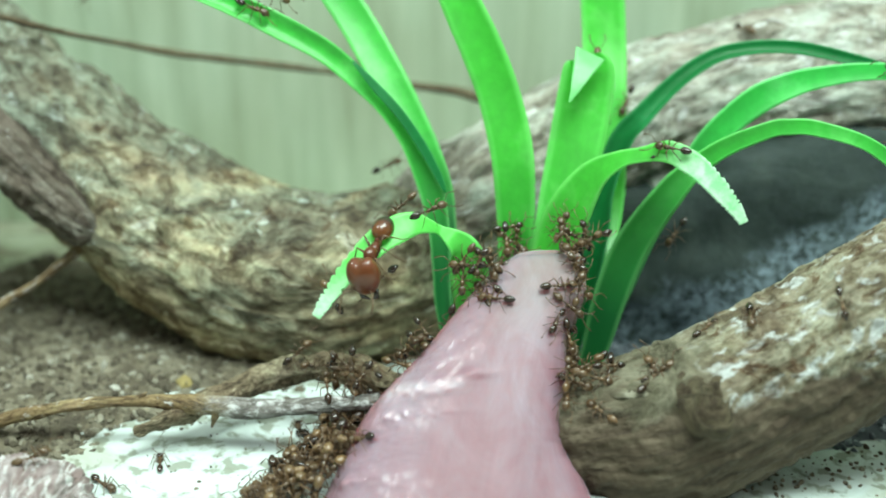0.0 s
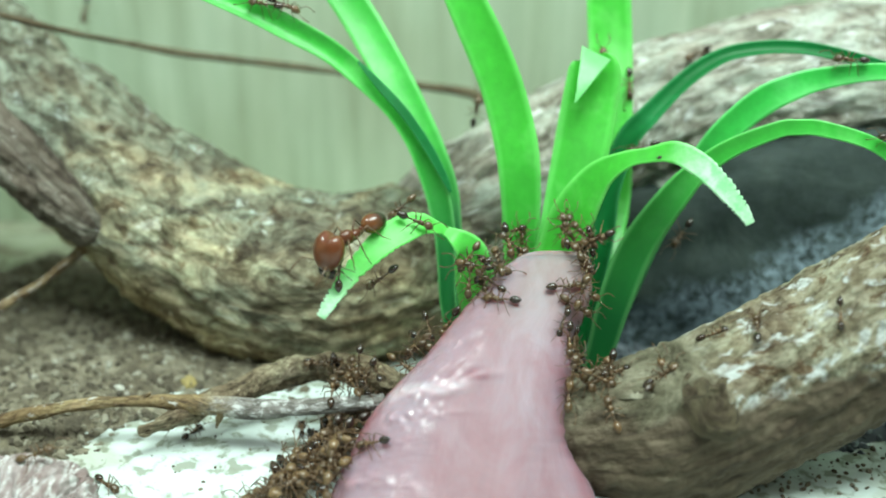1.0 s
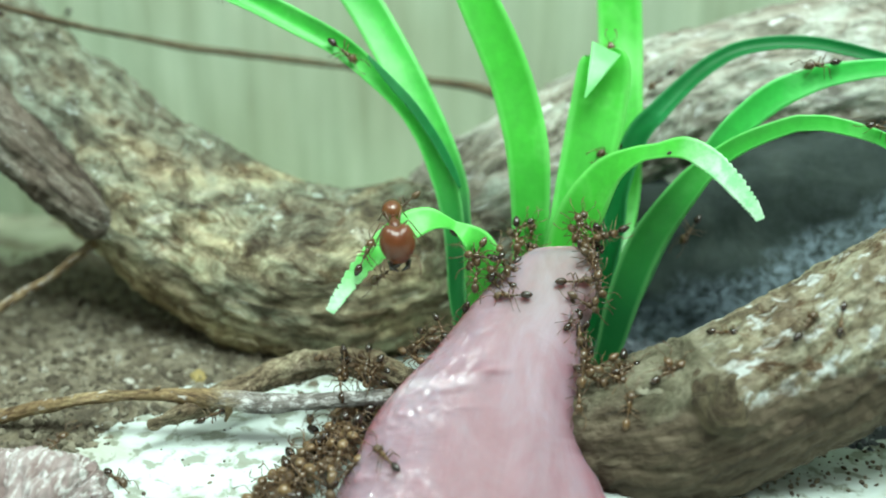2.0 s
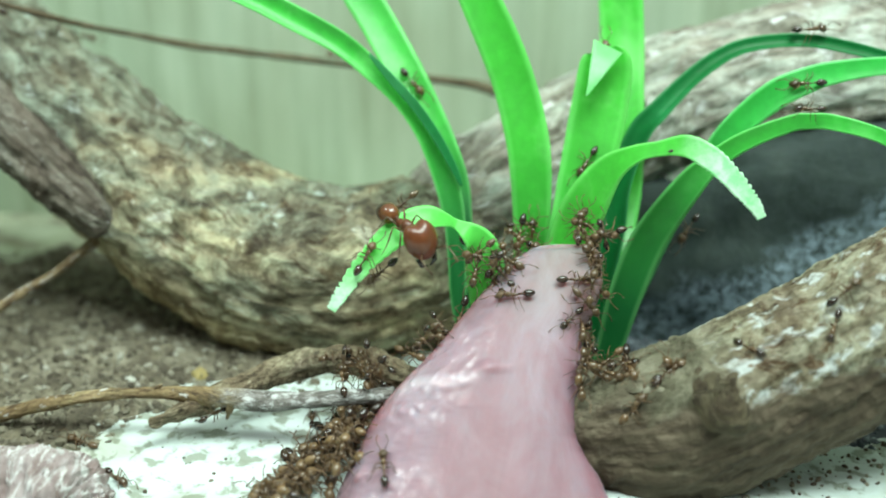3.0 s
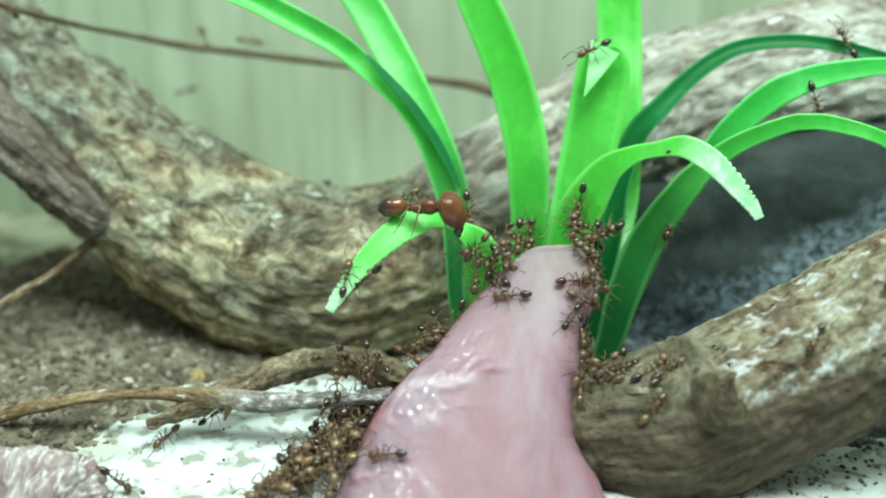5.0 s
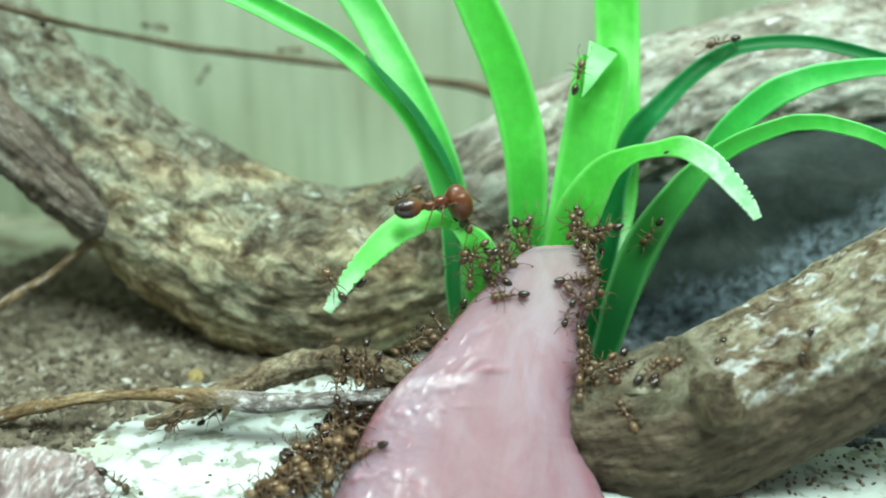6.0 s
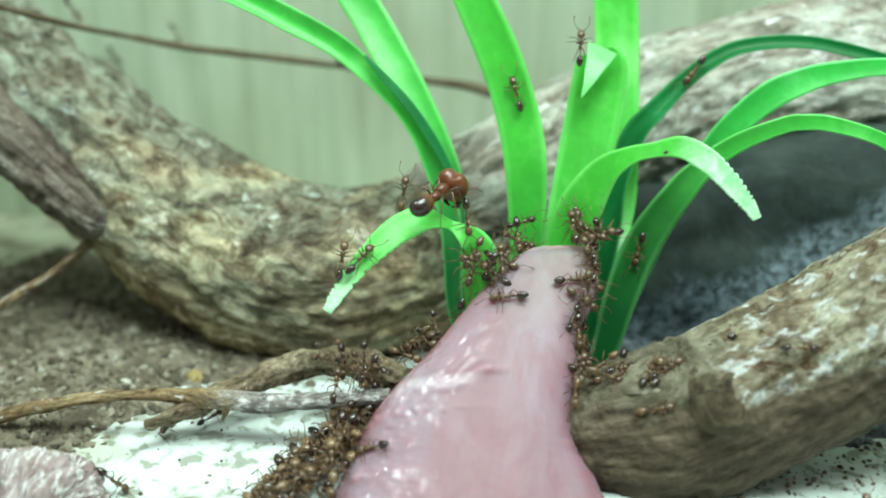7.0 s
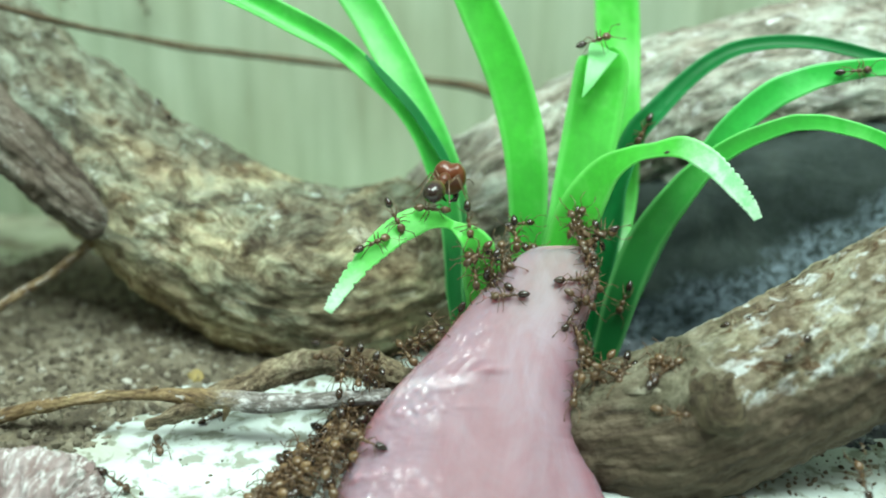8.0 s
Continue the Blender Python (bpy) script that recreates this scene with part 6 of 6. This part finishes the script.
# on the floor and the twigs
wanders(worker, [(0, stance((-29.58, 80.56, 0.35), (-26.68, 78.04, 0.36), (-0.02, -0.01, 1.00))), (3, stance((-30.09, 80.66, 0.32), (-26.47, 77.19, 0.39), (-0.01, -0.01, 1.00))), (4.5, stance((-28.42, 76.58, 2.68), (-26.36, 77.04, 0.43), (0.40, -0.05, 0.80))), (7, stance((-28.54, 76.71, 2.67), (-26.34, 77.04, 0.41), (0.33, -0.12, 0.87))), (8, stance((-28.52, 76.71, 2.67), (-26.32, 77.04, 0.41), (0.33, -0.12, 0.87)))])
wanders(pale_worker, [(0, stance((-32.93, 75.26, 5.08), (-31.57, 75.45, 5.59), (0.44, -0.25, 0.86))), (1.7, stance((-33.08, 75.52, 5.30), (-31.72, 75.68, 5.72), (0.28, -0.07, 0.96))), (2.8, stance((-32.12, 84.01, 0.34), (-34.14, 84.47, 0.88), (-0.02, -0.42, 0.90))), (3, stance((-31.62, 84.03, 0.34), (-34.26, 85.06, 0.67), (0.08, -0.36, 0.90))), (3.5, stance((-28.64, 82.55, 0.47), (-31.81, 83.71, 0.36), (0.08, -0.11, 0.98))), (4, stance((-27.95, 84.06, 0.50), (-29.08, 82.67, 0.46), (-0.01, -0.02, 1.00))), (4.7, stance((-25.28, 86.01, 0.53), (-26.33, 84.08, 0.49), (0.01, -0.02, 1.00))), (5.8, stance((-22.85, 84.31, 3.56), (-23.86, 84.02, 2.76), (0.32, -0.94, 0.11))), (7, stance((-23.87, 84.27, 2.88), (-25.96, 86.77, 0.48), (0.21, -0.45, 0.47))), (8, stance((-26.32, 86.03, 0.49), (-25.15, 82.96, 0.43), (0.03, -0.06, 1.00)))])
wanders(tiny_worker, [(0, stance((-12.36, 86.87, 0.29), (-12.91, 91.06, 0.23), (0.05, 0.02, 1.00))), (1.5, stance((-12.46, 86.76, 0.31), (-13.02, 90.93, 0.26), (0.03, -0.01, 1.00))), (3, stance((-12.56, 87.38, 0.28), (-12.93, 91.42, 0.20), (0.06, 0.02, 1.00))), (3.5, stance((-11.88, 83.01, 3.72), (-12.18, 83.48, 5.02), (-0.08, -0.94, 0.34))), (4.5, stance((-12.15, 82.93, 3.71), (-11.41, 83.44, 5.11), (-0.09, -0.89, 0.44))), (6, stance((-9.15, 82.80, 3.45), (-8.41, 83.34, 4.94), (-0.14, -0.99, -0.04))), (8, stance((-8.66, 82.57, 3.71), (-8.17, 83.17, 5.34), (-0.15, -0.99, 0.04)))])
wanders(tiny_worker, [(0, stance((-23.72, 81.00, 0.31), (-24.57, 84.62, 0.43), (0.02, -0.03, 1.00))), (0.5, stance((-23.76, 84.29, 0.45), (-23.46, 87.06, 0.48), (0.03, -0.04, 1.00))), (1, stance((-23.17, 87.27, 0.47), (-22.37, 88.91, 0.44), (0.05, -0.03, 1.00))), (1.7, stance((-21.54, 84.76, 3.01), (-20.43, 84.93, 3.48), (0.55, -0.81, -0.18))), (8, stance((-22.48, 88.91, 0.47), (-21.55, 90.06, 0.43), (0.03, -0.00, 1.00)))])
wanders(worker, [(0, stance((-13.29, 90.41, 6.65), (-11.82, 90.84, 7.84), (-0.10, -0.59, 0.80))), (0.5, stance((-12.81, 90.01, 6.44), (-11.12, 90.33, 7.33), (0.02, -0.73, 0.69))), (1, stance((-11.65, 90.22, 6.55), (-9.65, 90.28, 6.52), (-0.03, -0.67, 0.73))), (1.7, stance((-9.78, 90.04, 6.31), (-7.62, 89.19, 6.27), (-0.32, -0.77, 0.55))), (3.5, stance((-8.35, 89.32, 5.99), (-6.42, 88.43, 5.62), (-0.35, -0.90, 0.22))), (4, stance((-9.54, 91.35, 6.99), (-7.63, 91.54, 7.49), (-0.10, -0.39, 0.92))), (4.5, stance((-10.57, 98.71, 3.91), (-8.40, 100.20, 2.96), (0.19, -0.95, -0.16))), (6, stance((-12.95, 99.11, 3.54), (-10.68, 98.47, 4.22), (0.03, -0.95, -0.29))), (8, stance((-12.96, 98.96, 3.89), (-10.63, 98.67, 3.90), (-0.01, -0.95, -0.29)))])

# Ants that feed in crowds: they stay and fidget.
crowd = []


def crowd_ant(rng, at, up, spread, kinds=KINDS):
    """One feeding ant; its head mostly turned to the meat."""
    a = rng.uniform(0, 2 * math.pi) if spread > 3 else rng.gauss(0, spread)
    x = Vector(up).cross(Vector((0, 0.3, 1))).normalized()
    y = Vector(up).normalized().cross(x)
    d = (x * math.cos(a) + y * math.sin(a)) + Vector(up).normalized() * rng.uniform(-0.35, 0.35)
    d.normalize()
    p = Vector(at)
    tilt = Vector(up) + Vector((rng.gauss(0, 0.25), rng.gauss(0, 0.25), rng.gauss(0, 0.25)))
    m = stance(p - d * 1.6, p + d * 1.6, tilt)
    crowd.append((ant_at(m, rng.choice(kinds)), m, rng.random()))


def crowd_along(seed, count, line, spread, lift, up):
    """Ants strewn along a line of points in mm."""
    rng = random.Random(seed)
    p = spline(line, 60)
    for i in range(count):
        q = p[int((i + rng.random()) / count * 59)]
        crowd_ant(rng, [q[k] + rng.gauss(0, spread[k]) + up[k] * rng.uniform(*lift) for k in range(3)], up, 9)


def crowd_heap(seed, count):
    """The heap of ants on the floor along the meat's edge."""
    rng = random.Random(seed)
    a, b = Vector((-5.20, 92.30, 0.00)), Vector((-8.10, 75.17, 0.00))
    for i in range(count):
        s = rng.random() ** 0.75
        out = rng.random() ** 0.85
        wide = 1.8 + 6.0 * s
        p = a.lerp(b, s) + Vector((-wide * out, -0.25 * wide * out, 0))
        top = 3.4 * (1 - out) + 0.5
        p.z = 0.7 + top * rng.random() ** 0.6
        crowd_ant(rng, p, (-0.35, -0.35, 0.87), 9, HEAP_KINDS)


crowd_heap(21, 68)
crowd_along(22, 6, [(-4.62, 83.80, 8.31), (-7.27, 85.96, 6.95), (-8.73, 85.00, 5.76)], (1.0, 0.8, 0.5), (0, 0.6), (-0.3, -0.5, 0.8))
crowd_along(23, 6, [(1.57, 88.58, 12.69), (-0.45, 87.15, 11.11), (-2.20, 85.92, 9.47), (-3.92, 84.87, 8.33)], (0.35, 0.4, 0.35), (0, 0.4), (-0.7, -0.6, 0.4))
crowd_along(24, 8, [(2.58, 90.02, 17.82), (3.33, 89.15, 16.00), (4.83, 89.22, 16.78), (6.05, 88.23, 15.81), (3.08, 88.82, 14.50)], (0.7, 0.5, 0.6), (0, 0.5), (-0.3, -0.85, 0.45))
crowd_along(25, 5, [(5.23, 92.55, 17.75), (6.82, 92.93, 17.34), (8.25, 90.90, 16.15)], (0.7, 0.5, 0.4), (0, 0.4), (0, -0.8, 0.6))
crowd_along(26, 7, [(11.42, 92.63, 18.54), (12.94, 92.26, 18.12), (14.32, 91.81, 17.19), (13.77, 92.82, 18.48)], (0.7, 0.5, 0.6), (0, 0.5), (0.1, -0.85, 0.5))
crowd_along(27, 13, [(13.31, 90.98, 16.94), (12.84, 88.99, 14.98), (12.12, 87.39, 12.92), (11.32, 86.34, 11.20), (12.09, 85.84, 9.24), (12.04, 84.96, 8.01)], (0.45, 0.5, 0.5), (0, 0.5), (0.5, -0.8, 0.3))
crowd_along(28, 5, [(11.72, 81.23, 9.33), (13.13, 80.97, 9.19), (14.94, 80.50, 9.58), (11.65, 80.05, 7.80)], (0.6, 0.4, 0.5), (0, 0.3), (0.1, -0.75, 0.65))
crowd_along(29, 4, [(13.13, 81.22, 9.86), (15.44, 80.90, 10.12), (17.84, 79.83, 10.28), (19.17, 79.65, 10.63)], (0.6, 0.4, 0.4), (0, 0.3), (0, -0.7, 0.7))
crowd_along(30, 5, [(-10.89, 89.11, 6.54), (-8.53, 88.93, 6.62), (-6.12, 87.85, 6.58)], (0.6, 0.3, 0.3), (0, 0.3), (0, -0.6, 0.8))
# three feeding in a row on the meat's right side
crowd_along(31, 3, [(10.84, 85.12, 12.55), (11.84, 85.73, 13.62), (12.39, 86.69, 15.09)], (0.3, 0.3, 0.3), (0, 0.1), (0.25, -0.85, 0.5))


def motions():
    walk(soldier, [
        (0, stance((-4.14, 88.34, 20.56), (-5.66, 83.89, 17.59), (-0.40, -0.80, 0.30), 1.3)), (0.5, stance((-4.78, 88.82, 20.35), (-6.93, 83.89, 19.11), (-0.50, -0.70, 0.50), 1.3)), (1, stance((-5.27, 88.41, 20.99), (-8.95, 84.67, 19.47), (-0.40, -0.60, 0.70), 1.3)), (1.3, stance((-5.06, 88.72, 21.04), (-7.73, 84.07, 19.83), (-0.20, -0.60, 0.80), 1.3)),
        (1.5, stance((-4.87, 89.14, 21.09), (-5.74, 83.66, 20.35), (0.00, -0.50, 0.86), 1.3)), (1.7, stance((-4.74, 89.18, 21.49), (-4.69, 83.68, 20.14), (0.00, -0.50, 0.86), 1.3)), (2.8, stance((-5.43, 89.14, 21.20), (-2.78, 84.30, 19.69), (0.10, -0.60, 0.80), 1.3)), (3, stance((-5.47, 89.00, 21.10), (-2.22, 84.46, 19.84), (0.10, -0.60, 0.80), 1.3)),
        (3.5, stance((-5.34, 89.37, 21.03), (-1.83, 84.84, 20.80), (0.10, -0.60, 0.80), 1.3)), (4, stance((-5.07, 89.14, 21.31), (-1.41, 85.14, 19.54), (0.10, -0.50, 0.85), 1.3)), (4.5, stance((-6.00, 89.18, 21.20), (-1.35, 85.96, 21.99), (0.00, -0.30, 0.95), 1.3)), (4.7, stance((-5.70, 88.94, 21.28), (-0.41, 86.95, 21.67), (0.00, -0.20, 0.97), 1.3)),
        (5.8, stance((-4.08, 87.75, 21.97), (1.29, 89.13, 21.37), (0.00, -0.30, 0.95), 1.3)), (6, stance((-3.32, 86.91, 22.09), (1.26, 90.03, 21.40), (0.00, -0.40, 0.90), 1.3)), (6.5, stance((-2.80, 86.59, 22.21), (0.89, 90.80, 21.92), (0.00, -0.50, 0.85), 1.3)), (7, stance((-2.01, 86.41, 22.42), (0.80, 91.31, 22.60), (0.00, -0.50, 0.85), 1.3)),
        (7.5, stance((-1.21, 86.49, 23.30), (0.69, 91.78, 22.67), (0.00, -0.45, 0.90), 1.3)), (8, stance((-0.93, 86.55, 23.63), (0.48, 92.01, 23.13), (0.00, -0.45, 0.90), 1.3))])
    gait(soldier, 14, 0.6)
    for ant, rows in walkers:
        walk(ant, rows)
        gait(ant, 20, 1.0)
    for ant, m, r in crowd:
        rng = random.Random(int(r * 1e6))
        rows = []
        for i in range(9):
            turn = rng.gauss(0, 7)
            rows.append((float(i), m @ pose(rng.gauss(0, 0.18) * MM, rng.gauss(0, 0.15) * MM, rng.gauss(0, 0.04) * MM, rng.gauss(0, 4), rng.gauss(0, 5), turn)))
        walk(ant, rows)


def gait(ant, swing, pace):
    """Legs stepping by threes, and feeling antennae."""
    n = 0
    for ob in ant.children:
        kind = ob.name.split(".")[0]
        if kind not in ("leg", "antenna"):
            continue
        at = ob.location.copy()
        phase = math.pi * (n % 2) + (0.7 if kind == "antenna" else 0)
        n += 1
        rows = []
        for i in range(41):
            t = i * 0.2
            a = swing * math.sin(2 * math.pi * 1.9 * pace * t + phase)
            rows.append((t, Matrix.Translation(at) @ pose(0, 0, 0, 0, 0, a if kind == "leg" else 0.5 * a)))
        walk(ob, rows)


motions()
